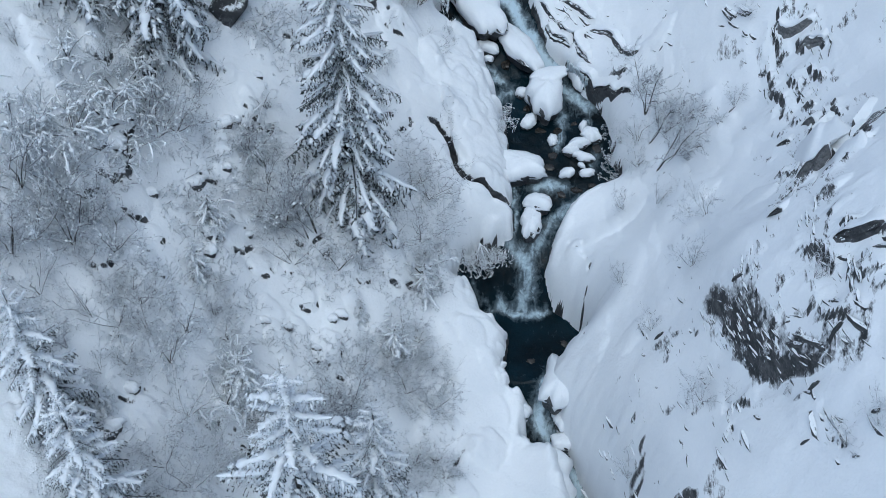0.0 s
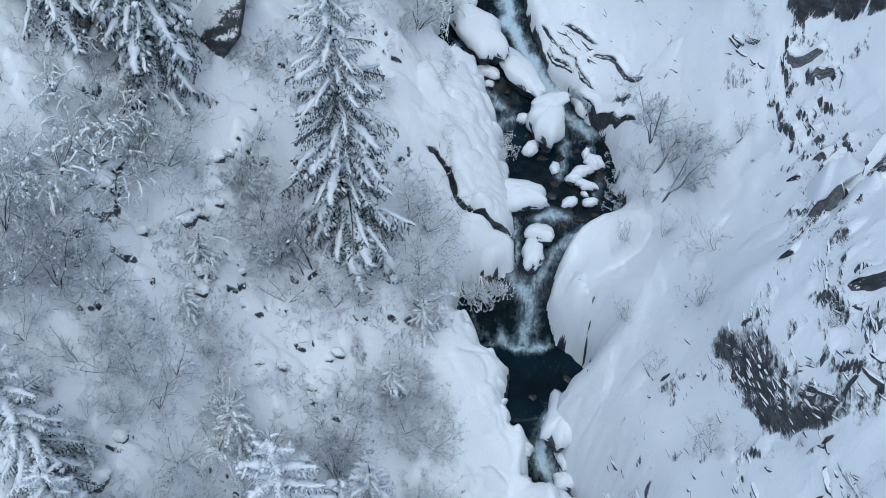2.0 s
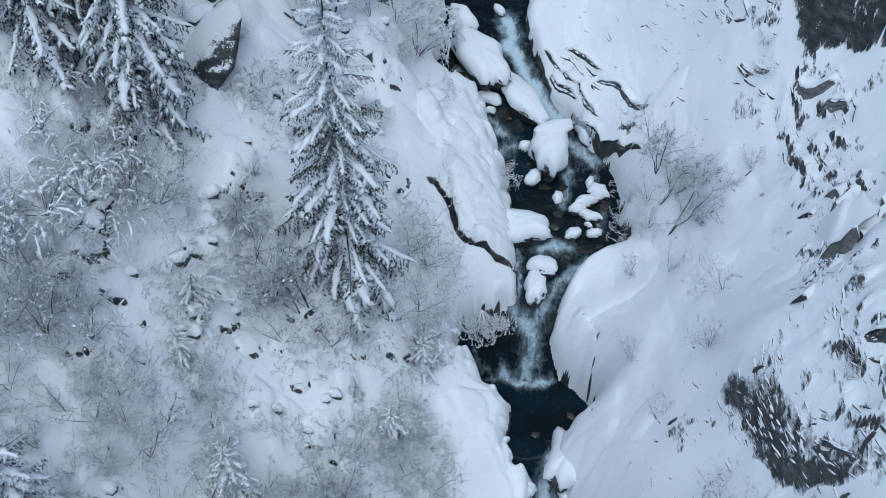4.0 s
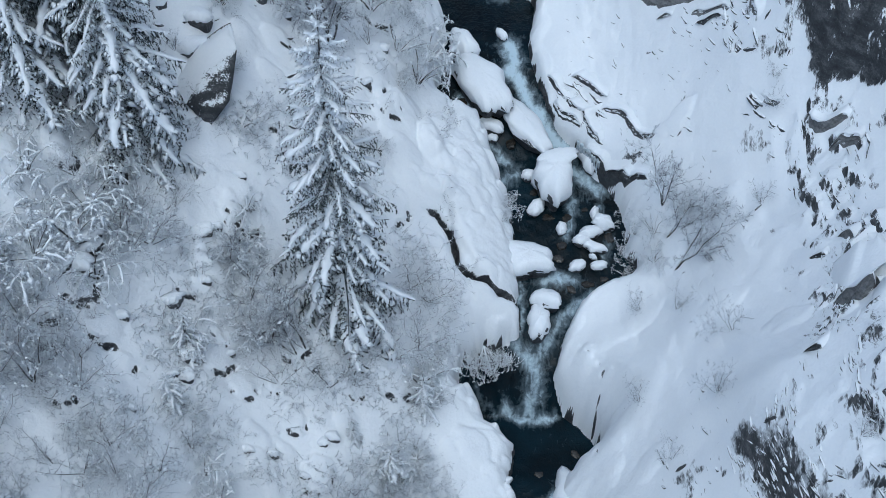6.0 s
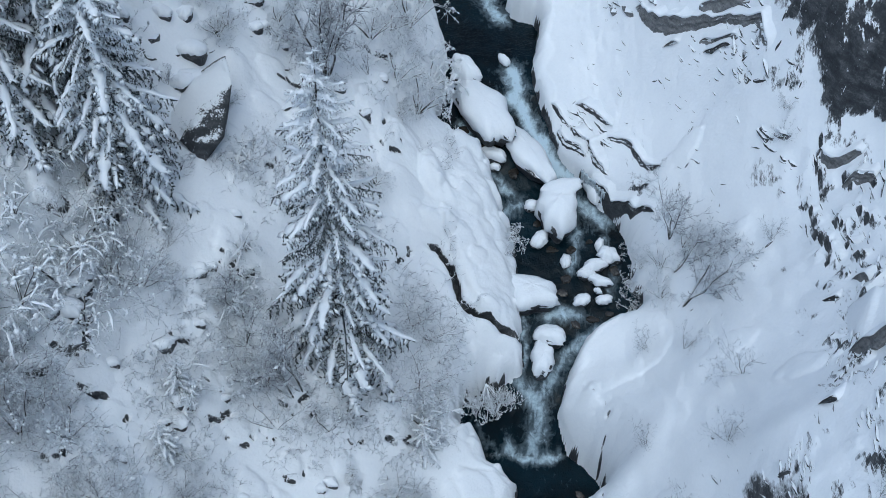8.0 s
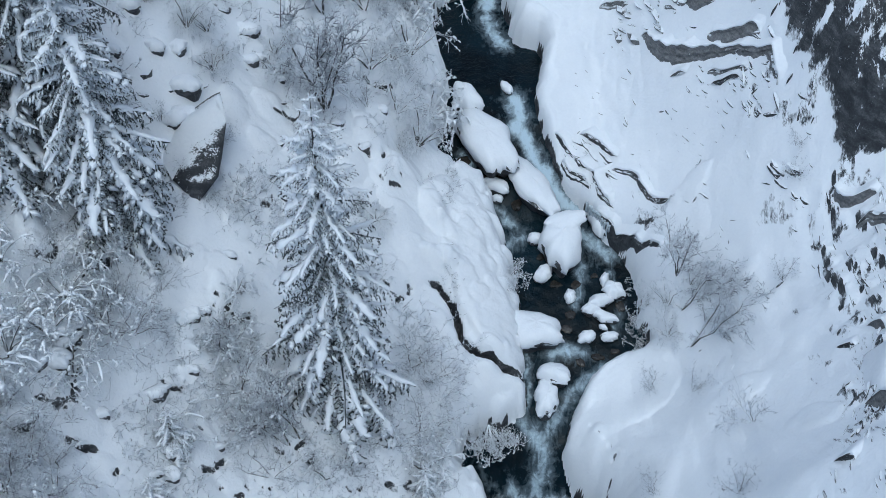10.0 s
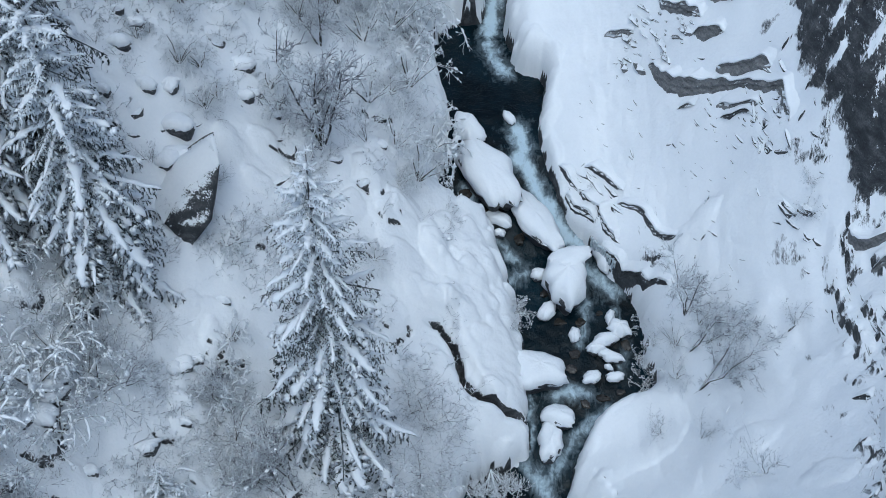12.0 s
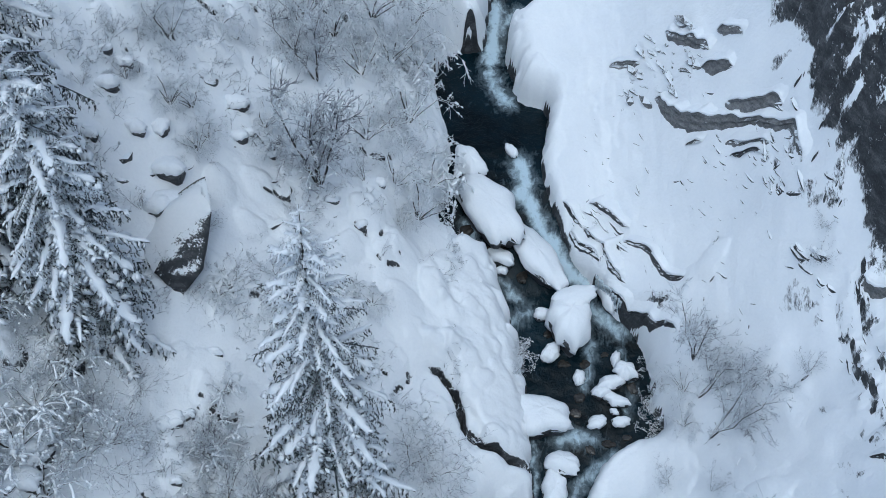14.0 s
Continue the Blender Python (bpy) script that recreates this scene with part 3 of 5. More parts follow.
def sprout(rng, pts, many, share, k, onward=0.6, lift=0.2, droop=0.0, first=0.2, wiggle=0.05):
    """Side shoots of every row of points: many each, share of the parent's length."""
    n = len(pts)
    q = first + (1 - first) * (np.arange(many) + rng.rand(n, many)) / many
    at, way = along(pts, q)
    side = rng.normal(size=(n, many, 3))
    side /= np.linalg.norm(side, axis=-1, keepdims=True)
    way = way * onward + side + (0, 0, lift)
    way /= np.linalg.norm(way, axis=-1, keepdims=True)
    size = np.linalg.norm(pts[:, -1] - pts[:, 0], axis=-1)[:, None] * share * (1.2 - 0.6 * q) * rng.uniform(0.6, 1.35, (n, many))
    u = np.linspace(0, 1, k)[None, None, :, None]
    out = at[:, :, None] + size[..., None, None] * (way[:, :, None] * u - np.array((0, 0, droop)) * u * u + wiggle * u * rng.normal(size=(n, many, k, 3)))
    return out.reshape(n * many, k, 3)


def part(name, data, parent, at=None, label=""):
    ob = new(name, data)
    ob.parent = parent
    if at is not None:
        ob.matrix_basis = at
    return tagged(ob, label) if label else ob


def height_at(x, y):
    return float(land(np.array([x]), np.array([y]))[0])


def level_at(y):
    return float(stream_level(y))


# ---- plant materials ----
def needle_material():
    k = Mat("spruce_needles", 0.6, 0.2)
    c = k.ramp(k.noise(7.0, 3.0), [(0.3, (0.014, 0.020, 0.022)), (0.55, (0.034, 0.043, 0.044)), (0.75, (0.075, 0.085, 0.085))])
    rime = k.ramp(k.math("ADD", k.noise(16.0, 3.0), k.math("MULTIPLY", k.up(), 0.12)), [(0.52, 0.0), (0.68, 1.0)])
    k.colour(k.mix(k.math("MULTIPLY", rime, 0.30), c, (0.60, 0.64, 0.68)))
    return k.m


def bark_material():
    k = Mat("dark_bark", 0.85, 0.15)
    n = k.noise(18.0, 5.0, 0.7, stretch=(1.0, 1.0, 0.3))
    c = k.ramp(n, [(0.3, (0.022, 0.022, 0.023)), (0.7, (0.10, 0.095, 0.09))])
    snow = k.ramp(k.math("ADD", k.up(), k.math("MULTIPLY", k.noise(5.0, 3.0), 0.8)), [(0.62, 0.0), (0.85, 1.0)])
    k.colour(k.mix(snow, c, (0.80, 0.83, 0.86)))
    k.bump(n, 0.8, 0.02)
    return k.m


def twig_material(name="rimed_twigs", dark=(0.085, 0.09, 0.11), pale=(0.43, 0.45, 0.49), white=(0.74, 0.78, 0.82), shift=0.025):
    k = Mat(name, 0.75, 0.2)
    n = k.math("ADD", k.noise(9.0, 4.0, 0.7), k.math("MULTIPLY", k.up(), 0.10))
    k.colour(k.ramp(n, [(0.42 - shift, dark), (0.53 - shift, pale), (0.66 - shift, white)]))
    return k.m


def wet_material():
    k = Mat("wet_brown_stone", 0.25, 0.5)
    n = k.noise(5.0, 5.0, 0.65)
    k.colour(k.ramp(n, [(0.3, (0.012, 0.012, 0.011)), (0.7, (0.052, 0.045, 0.038))]))
    k.bump(n, 0.7, 0.04)
    return k.m


def ice_material():
    k = Mat("blue_ice", 0.18, 0.5)
    k.colour(k.ramp(k.noise(6.0, 3.0), [(0.3, (0.50, 0.60, 0.68)), (0.7, (0.74, 0.80, 0.84))]))
    k.b.inputs["Transmission Weight"].default_value = 0.3
    return k.m


WET_STONE, ICE = wet_material(), ice_material()
NEEDLES, BARK, TWIGS, HOAR = needle_material(), bark_material(), twig_material(), twig_material("hoar_frosted_twigs", (0.22, 0.24, 0.27), (0.58, 0.61, 0.65), (0.78, 0.81, 0.84), 0.06)


# ---- spruces ----
def bough_meshes(seed, laterals, heavy):
    """A unit bough along +x, drooping: its needles on twigs, and the snow that lies on it."""
    rng = np.random.RandomState(seed)
    green, snow = Reeds(), Reeds()
    sag, tip = rng.uniform(0.10, 0.20), rng.uniform(0.02, 0.09)

    def spine(s):
        return np.stack([s, 0.03 * np.sin(3.1 * s + seed), 0.04 * s - sag * s * s + tip * s**4], -1)

    s = np.linspace(0, 1, 7)
    green.tubes(spine(s)[None], (0.014 * (1 - 0.85 * s) + 0.003)[None], 3)
    # side twigs in pairs, drooping at their ends
    q = 0.08 + 0.90 * (np.arange(laterals) + rng.uniform(0, 0.7, (2, laterals))) / laterals
    q = q.ravel()
    sd = np.repeat((-1.0, 1.0), laterals)
    ln = (0.08 + 0.20 * np.sin(np.pi * np.minimum(1, 0.22 + q * 0.85)) ** 0.8 * (1.1 - 0.65 * q)) * rng.uniform(0.65, 1.3, len(q))
    way = np.stack([rng.uniform(0.6, 1.25, len(q)), sd, rng.uniform(-0.55, -0.1, len(q))], -1)
    way /= np.linalg.norm(way, axis=1, keepdims=True)
    u = np.linspace(0, 1, 4)[None, :, None]
    lat = spine(q)[:, None] + ln[:, None, None] * (way[:, None] * u + np.array((0, 0, -0.35)) * u * u)
    # needles hang from twigs and spine
    many = 14
    at, w = along(lat, rng.rand(len(lat), many) ** 0.8)
    at = at.reshape(-1, 3)
    dirs = w.reshape(-1, 3) * rng.uniform(0.2, 1.0, (len(at), 1)) + rng.uniform((-0.6, -0.6, -1.2), (0.6, 0.6, 0.05), (len(at), 3))
    dirs /= np.linalg.norm(dirs, axis=1, keepdims=True)
    green.blades(at - (0, 0, 0.006), dirs * rng.uniform(0.020, 0.052, (len(at), 1)), rng.uniform(0.006, 0.012, len(at)), rng)
    # snow along the ridge, in lumps that swell, thin out and wander
    k = 18
    s = np.linspace(rng.uniform(0.02, 0.12), rng.uniform(0.88, 1.0), k)
    r = 0.044 * heavy * (1.2 - 0.65 * s) * (0.8 + 0.55 * np.abs(np.sin(9.0 * s + seed) + 0.6 * np.sin(23.0 * s + 2.0 * seed)))
    r[0] = r[-1] = 0.006
    p = spine(s) + np.stack([0 * s, 0.006 * np.sin(17 * s + seed), 0.012 + 0.4 * r], -1)
    snow.tubes(p[None], 1.1 * r[None], 6, 0.6, rng, 0.42)
    # clots at its edges and on the twigs
    q = rng.uniform(0.08, 0.95, 20)
    w = 0.036 * heavy * (1.2 - 0.6 * q) * rng.uniform(0.6, 1.3, 20)
    snow.lumps(spine(q) + np.stack([0 * q, rng.choice((-1.2, 1.2), 20) * w, 0.3 * w], -1), w, np.repeat([(0.9, 0.0, -0.3)], 20, 0), rng, 0.6, 1.3)
    at, w = along(lat, rng.uniform(0.25, 0.75, (len(lat), 1)))
    r = heavy * rng.uniform(0.018, 0.034, len(lat)) * (rng.rand(len(lat)) < 0.85)
    snow.lumps(at[:, 0] + np.stack([0 * r, 0 * r, 0.4 * r], -1), r, w[:, 0], rng, 0.6, 2.0)
    return green.mesh("bough", NEEDLES, False), snow.mesh("snow_load", CAP)


BOUGHS = [bough_meshes(40 + i, 14, h) for i, h in enumerate((1.0, 1.15, 0.85, 1.05, 0.75, 1.2))]
SHORT_BOUGHS = [bough_meshes(60 + i, 8, h) for i, h in enumerate((1.3, 1.5, 1.1, 1.4))]


def build_spruce(x, y, high, reach, seed, label, tiers, snowy=1.0):
    """A spruce whose boughs stand in tiers and hang the lower the older they are."""
    random.seed(seed)
    z = height_at(x, y) - 0.15
    tree = new("spruce", None)
    tree.location = (x, y, z)
    tagged(tree, label, "tree", "spruces on the slopes")
    trunk = Soup()
    pts = [Vector((0.05 * math.sin(i * 1.3 + seed), 0.05 * math.cos(i * 1.7), high * i / 10)) for i in range(11)]
    trunk.tube(pts, [0.013 * high * (1 - i / 10.05) + 0.004 for i in range(11)], 8)
    part("trunk", trunk.mesh("trunk", BARK), tree)
    whorls = max(9, int(high * tiers))
    for i in range(whorls):
        turn = random.uniform(0, 6.28)
        count = 7 if i < 0.55 * whorls else 6 if i < 0.85 * whorls else 5
        for j in range(count):
            s = min(0.995, 0.03 + 0.965 * ((i + random.uniform(0, 0.75)) / whorls) ** 0.95)
            a = turn + 2 * math.pi * (j + random.uniform(-0.22, 0.22)) / count
            env = (1 - s) ** 0.68 * (0.78 + 0.22 * min(1, s / 0.12))
            ln = max(0.03 * high**0.5 + 0.14, reach * env * random.uniform(0.74, 1.14) * (1.0 if j % 3 else 0.8))
            pitch = -35 + 62 * s**2.6 + random.uniform(-6, 6)
            mesh = random.choice(SHORT_BOUGHS if ln < 1.25 else BOUGHS)
            f = s * 10
            at = pts[min(9, int(f))].lerp(pts[min(9, int(f)) + 1], f - min(9, int(f)))
            m = pose(at.x, at.y, at.z, 0, 0, math.degrees(a)) @ pose(0, 0, 0, random.uniform(-12, 12), -pitch, 0) @ Matrix.Diagonal((ln, ln * random.uniform(0.9, 1.2), ln * random.uniform(0.9, 1.2), 1))
            b = part("bough", mesh[0], tree, m)
            if random.random() < snowy:
                fat = min(1.45, max(1.0, 1.5 / ln)) * random.uniform(0.85, 1.25)
                tagged(part("snow_load", mesh[1], b, Matrix.Diagonal((1, fat, fat, 1))), kind="stuff")
    return tree


TALL = "tall dark green spruce with drooping snow-laden boughs"
SMALL = "small young spruce bowed under fresh snow"
SPRUCES = [
    (-3.80, 33.25, 14.6, 3.65, TALL, 2.0),
    (-4.10, 16.30, 19.4, 5.0, TALL, 1.35),
    (-2.35, 20.40, 11.6, 2.7, "mid-sized spruce beside a taller spruce", 2.2),
    (-11.0, 35.6, 11.5, 3.3, TALL, 2.0),
    (-12.4, 36.8, 14.0, 3.4, TALL, 1.6),
    (-14.2, 35.6, 12.5, 3.2, TALL, 1.6),
    (-13.0, 39.5, 13.0, 3.2, TALL, 1.6),
    (-10.7, 17.4, 9.0, 2.6, TALL, 2.0),
    (-12.5, 20.2, 8.0, 2.4, TALL, 2.0),
    (-8.94, 29.6, 2.6, 1.0, SMALL, 4.5),
    (-11.63, 21.4, 1.6, 0.7, SMALL, 5.5),
    (-3.4, 28.9, 1.5, 0.6, SMALL, 5.5),
    (-7.4, 24.0, 3.4, 1.5, SMALL, 4.0),
    (-9.3, 27.6, 2.0, 1.0, SMALL, 5.0),
    (-2.0, 28.2, 2.4, 1.1, SMALL, 4.5),
    (-0.8, 31.2, 2.4, 1.1, SMALL, 4.5),
]


# ---- bare shrubs and birches ----
# stems, their spread, thickness, shoots of each order, share of the parent's length, lumps of snow, their size
SHRUB_FORMS = {
    "birch": (3, 0.26, 0.0085, (17, 6, 4), (0.34, 0.42, 0.45), 110, 0.009),
    "bush": (7, 0.85, 0.0075, (7, 5, 2), (0.42, 0.48, 0.50), 260, 0.017),
    "twig": (5, 0.60, 0.0065, (9, 5, 2), (0.36, 0.45, 0.50), 70, 0.011),
    "laden": (9, 0.80, 0.0110, (7, 5, 2), (0.40, 0.46, 0.50), 420, 0.025),
    "frosted": (8, 0.60, 0.0080, (9, 5, 2), (0.42, 0.42, 0.45), 260, 0.013),
}


def shrub_meshes(kind, seed):
    """A unit-high bare plant: dark stems, rimed twigs of three orders, and snow lodged in it."""
    rng = np.random.RandomState(seed)
    stem, twig, load = Reeds(), Reeds(), Reeds()
    stems, spread, thick, many, share, clots, clot = SHRUB_FORMS[kind]
    a = 2 * np.pi * (np.arange(stems) + rng.rand(stems)) / stems
    tilt = spread * rng.uniform(0.4, 1.2, stems)
    d = np.stack([np.cos(a) * tilt, np.sin(a) * tilt, np.ones(stems)], -1)
    d *= (rng.uniform(0.72, 1.05, stems) / np.linalg.norm(d, axis=1))[:, None]
    u = np.linspace(0, 1, 6)[None, :, None]
    sink = {"laden": 0.35, "frosted": 0.42}.get(kind, 0.10)
    main = d[:, None] * u - np.array((0, 0, sink)) * u**2.5 + 0.035 * u * rng.normal(size=(stems, 6, 3)) - (0, 0, 0.04)
    taper = 1 - 0.8 * np.linspace(0, 1, 6)[None]
    stem.tubes(main, thick * rng.uniform(0.75, 1.25, (stems, 1)) * taper, 5)
    hang = {"laden": 0.5, "frosted": 0.55}.get(kind, 0.05)
    rows, fine = [main], (0.50, 0.36, 0.30)
    for order in range(3):
        k = (4, 2, 2)[order]
        kids = sprout(rng, rows[-1], many[order], share[order], k, 0.75 if kind == "birch" else 0.6, 0.3 if kind == "birch" else 0.15, hang)
        r = max(thick * fine[order], 0.0022) * (1 - 0.6 * np.linspace(0, 1, k)[None]) * rng.uniform(0.8, 1.3, (len(kids), 1))
        twig.tubes(kids, r, 3)
        rows.append(kids)
    pool = np.concatenate([rows[1], along(rows[2], np.linspace(0, 1, 4)[None] * np.ones((len(rows[2]), 1)))[0]])
    pick = pool[rng.randint(0, len(pool), clots)]
    at, w = along(pick, rng.uniform(0.15, 1, (clots, 1)))
    load.lumps(at[:, 0] + (0, 0, 0.4 * clot), 0.8 * clot * rng.uniform(0.45, 1.3, clots) * (1 + 0.6 * (rng.rand(clots) < 0.12)), w[:, 0], rng, 0.75, 1.35)
    if kind == "laden":
        # unbroken snow along the thicker shoots
        on = rows[1][rng.rand(len(rows[1])) < 0.7]
        q = np.linspace(0.05, 0.98, 6)[None] * np.ones((len(on), 1))
        at, _ = along(on, q)
        rr = 0.75 * clot * np.array((0.5, 1.0, 0.7, 1.0, 0.6, 0.2))[None] * rng.uniform(0.6, 1.35, (len(on), 6))
        load.tubes(at + np.stack([0 * rr, 0 * rr, 0.7 * rr], -1), rr, 5, 0.7, rng, 0.3)
    return stem.mesh("stem", BARK), twig.mesh("crown", HOAR if kind in ("frosted", "laden") else TWIGS), load.mesh("snow_load", CAP)


SHRUB_KINDS = {kind: [shrub_meshes(kind, 300 + 10 * j + i) for i in range(3)] for j, kind in enumerate(SHRUB_FORMS)}
SHRUB_LABELS = {
    "birch": ("birch", "slender bare birch with rimed twigs in deep snow", "tree"),
    "bush": ("shrub", "bare bushy shrub white with rime on the snow", "shrub"),
    "twig": ("shrub", "sparse bare twiggy shrub poking out of snow", "shrub"),
    "laden": ("shrub", "shrub bent down under thick lumps of snow", "shrub"),
    "frosted": ("shrub", "thickly frosted shrub hanging over the stream bank", "shrub"),
}
LOW_WEST_SHRUBS = [
    (-8.89, 19.96, 'bush', 2.2, -6),
    (-9.75, 20.42, 'bush', 2.0, -4),
    (-11.66, 21.57, 'laden', 1.2, 0),
    (-8.33, 21.63, 'bush', 2.0, -8),
    (-13.61, 22.0, 'bush', 2.2, -10),
    (-9.24, 22.28, 'bush', 2.2, -8),
    (-7.3, 22.43, 'laden', 2.2, -4),
    (-11.76, 22.49, 'twig', 1.4, -16),
    (-12.76, 22.78, 'twig', 1.8, -16),
    (-8.1, 23.42, 'laden', 2.6, -6),
    (-9.9, 23.93, 'bush', 2.4, -6),
    (0.14, 24.21, 'bush', 1.6, 8),
    (-12.29, 24.22, 'twig', 2.4, -30),
    (-4.16, 24.25, 'birch', 3.8, -2),
    (-13.74, 24.25, 'bush', 2.2, -10),
    (-11.47, 24.27, 'bush', 2.2, -20),
    (-4.04, 24.41, 'birch', 3.4, 8),
    (-10.64, 24.53, 'twig', 2.2, -24),
    (-0.58, 24.7, 'bush', 2.0, 8),
    (-14.61, 25.11, 'birch', 3.2, 6),
    (-9.5, 25.25, 'bush', 2.2, -4),
    (-7.86, 25.27, 'laden', 2.2, -4),
    (-10.9, 25.42, 'bush', 2.0, 10),
    (-8.27, 25.85, 'laden', 1.5, 0),
]
MID_WEST_SHRUBS = [
    (-14.09, 25.99, 'bush', 3.0, 0),
    (-13.02, 26.43, 'birch', 3.2, 4),
    (-8.69, 26.44, 'twig', 1.6, 12),
    (-0.35, 26.79, 'bush', 2.2, 10),
    (-11.89, 26.89, 'bush', 2.8, 0),
    (-3.36, 27.08, 'bush', 2.0, 4),
    (-1.54, 27.11, 'bush', 2.0, 14),
    (-14.55, 27.29, 'bush', 3.2, -6),
    (-12.45, 27.37, 'bush', 2.6, -4),
    (-13.52, 28.14, 'bush', 2.8, -4),
    (-2.02, 28.77, 'laden', 1.8, 2),
    (-14.26, 29.07, 'laden', 2.6, -20),
    (-15.06, 29.13, 'laden', 2.6, -10),
    (-1.08, 29.3, 'laden', 1.5, 10),
    (-8.99, 29.68, 'laden', 2.0, 0),
    (-6.08, 29.87, 'bush', 2.4, -6),
    (-13.38, 30.07, 'laden', 3.0, -10),
    (-11.67, 30.19, 'laden', 2.2, 8),
    (-4.32, 30.3, 'bush', 2.2, 4),
    (-3.43, 30.66, 'twig', 2.0, 24),
    (-5.57, 30.92, 'birch', 4.2, -28),
    (-5.24, 31.14, 'birch', 4.4, -18),
    (-6.55, 31.15, 'bush', 3.0, -14),
    (-12.46, 31.16, 'laden', 2.8, 4),
]
UPPER_WEST_SHRUBS = [
    (-10.91, 31.82, 'bush', 2.6, 6),
    (-2.06, 32.05, 'bush', 2.6, 14),
    (-0.85, 32.09, 'laden', 2.2, 4),
    (-15.21, 32.09, 'twig', 1.6, -10),
    (-7.22, 32.25, 'bush', 2.6, -10),
    (-10.29, 32.32, 'bush', 2.4, 8),
    (-11.28, 32.34, 'laden', 2.2, -4),
    (-12.25, 32.51, 'laden', 2.4, -4),
    (-13.78, 32.54, 'laden', 2.2, -6),
    (-7.25, 32.92, 'birch', 3.0, -20),
    (-7.66, 33.21, 'laden', 2.0, -6),
    (-10.83, 33.22, 'twig', 2.0, 20),
    (-0.23, 33.26, 'laden', 1.8, 10),
    (-0.98, 33.35, 'bush', 2.6, 22),
    (-7.69, 33.82, 'laden', 1.6, -4),
    (-11.63, 33.99, 'laden', 2.0, 10),
    (-9.69, 34.04, 'twig', 1.8, 14),
    (-7.38, 34.84, 'laden', 1.4, 0),
    (-0.61, 34.88, 'bush', 2.4, 24),
    (-13.03, 34.95, 'laden', 2.0, 0),
    (-1.36, 35.22, 'bush', 2.4, 18),
    (-7.69, 37.72, 'laden', 1.5, 0),
    (-7.13, 38.35, 'twig', 1.4, 10),
    (-10.08, 39.45, 'twig', 1.2, 0),
]
HIGH_WEST_SHRUBS = [
    (-8.63, 42.2, 'bush', 1.8, 0),
    (-11.93, 42.29, 'twig', 1.2, 0),
    (-8.35, 42.86, 'laden', 1.3, 0),
    (-9.56, 43.39, 'bush', 2.0, 6),
    (-10.87, 43.44, 'bush', 1.6, -8),
    (-4.87, 43.54, 'birch', 4.6, -4),
    (-4.76, 43.65, 'birch', 4.2, 6),
    (-8.93, 43.71, 'bush', 2.2, 0),
    (-6.44, 43.82, 'laden', 1.4, 0),
    (-1.17, 44.44, 'bush', 2.2, 15),
    (-6.69, 44.62, 'bush', 1.5, 8),
    (-2.05, 45.18, 'bush', 2.4, 20),
    (-9.8, 45.75, 'bush', 2.4, 0),
    (-10.32, 45.97, 'bush', 2.0, 0),
    (-3.15, 46.39, 'bush', 2.6, 6),
    (-0.74, 47.1, 'laden', 2.4, 25),
    (-7.86, 47.72, 'laden', 1.0, 0),
    (-5.12, 48.05, 'birch', 3.6, -8),
    (-1.67, 48.5, 'bush', 2.6, 12),
    (-5.98, 48.8, 'bush', 2.4, -8),
    (-3.48, 49.52, 'bush', 3.0, 0),
    (-5.67, 50.45, 'bush', 2.4, 0),
    (-4.61, 50.68, 'bush', 3.0, -4),
    (-2.4, 50.99, 'bush', 3.0, 10),
]
FAR_WEST_SHRUBS = [
    (-1.25, 52.0, 'laden', 2.6, 14),
    (-3.13, 52.47, 'bush', 3.0, 8),
    (-1.52, 54.19, 'bush', 2.8, 4),
]
EAST_SHRUBS = [
    (12.07, 17.85, 'bush', 1.1, 0),
    (12.65, 17.85, 'bush', 1.2, 0),
    (11.11, 20.78, 'twig', 0.9, 20),
    (9.88, 22.13, 'twig', 1.2, 25),
    (9.27, 22.65, 'bush', 1.6, 0),
    (7.37, 22.9, 'twig', 1.8, -10),
    (11.87, 23.13, 'twig', 1.2, 10),
    (8.24, 27.12, 'twig', 1.3, -10),
    (9.6, 28.27, 'twig', 2.0, -10),
    (7.51, 30.28, 'twig', 1.4, -20),
    (10.56, 31.07, 'twig', 2.2, -35),
    (9.31, 33.92, 'twig', 1.5, 15),
    (8.12, 35.09, 'twig', 1.6, -20),
    (9.68, 36.24, 'birch', 3.8, 24),
    (12.55, 36.8, 'twig', 1.4, -15),
    (9.57, 38.09, 'birch', 4.2, 28),
    (7.64, 38.12, 'frosted', 1.2, -70),
    (4.17, 38.14, 'frosted', 1.0, 50),
    (8.43, 39.09, 'frosted', 1.3, -50),
    (9.41, 39.49, 'birch', 3.6, -6),
    (2.57, 39.7, 'twig', 1.0, 40),
    (13.05, 39.95, 'bush', 0.9, 0),
    (13.12, 40.72, 'twig', 0.9, 0),
    (8.02, 40.93, 'frosted', 1.4, -60),
    (2.75, 40.70, 'frosted', 1.6, 55),
    (4.30, 38.70, 'frosted', 1.5, 45),
    (8.05, 39.20, 'frosted', 1.9, -55),
    (8.30, 37.95, 'frosted', 1.9, -55),
    (9.05, 38.60, 'frosted', 2.2, -18),
    (8.95, 37.30, 'frosted', 2.0, -22),
    (9.9, 38.9, 'frosted', 1.8, 10),
]
SHRUBS = LOW_WEST_SHRUBS + MID_WEST_SHRUBS + UPPER_WEST_SHRUBS + HIGH_WEST_SHRUBS + FAR_WEST_SHRUBS + EAST_SHRUBS



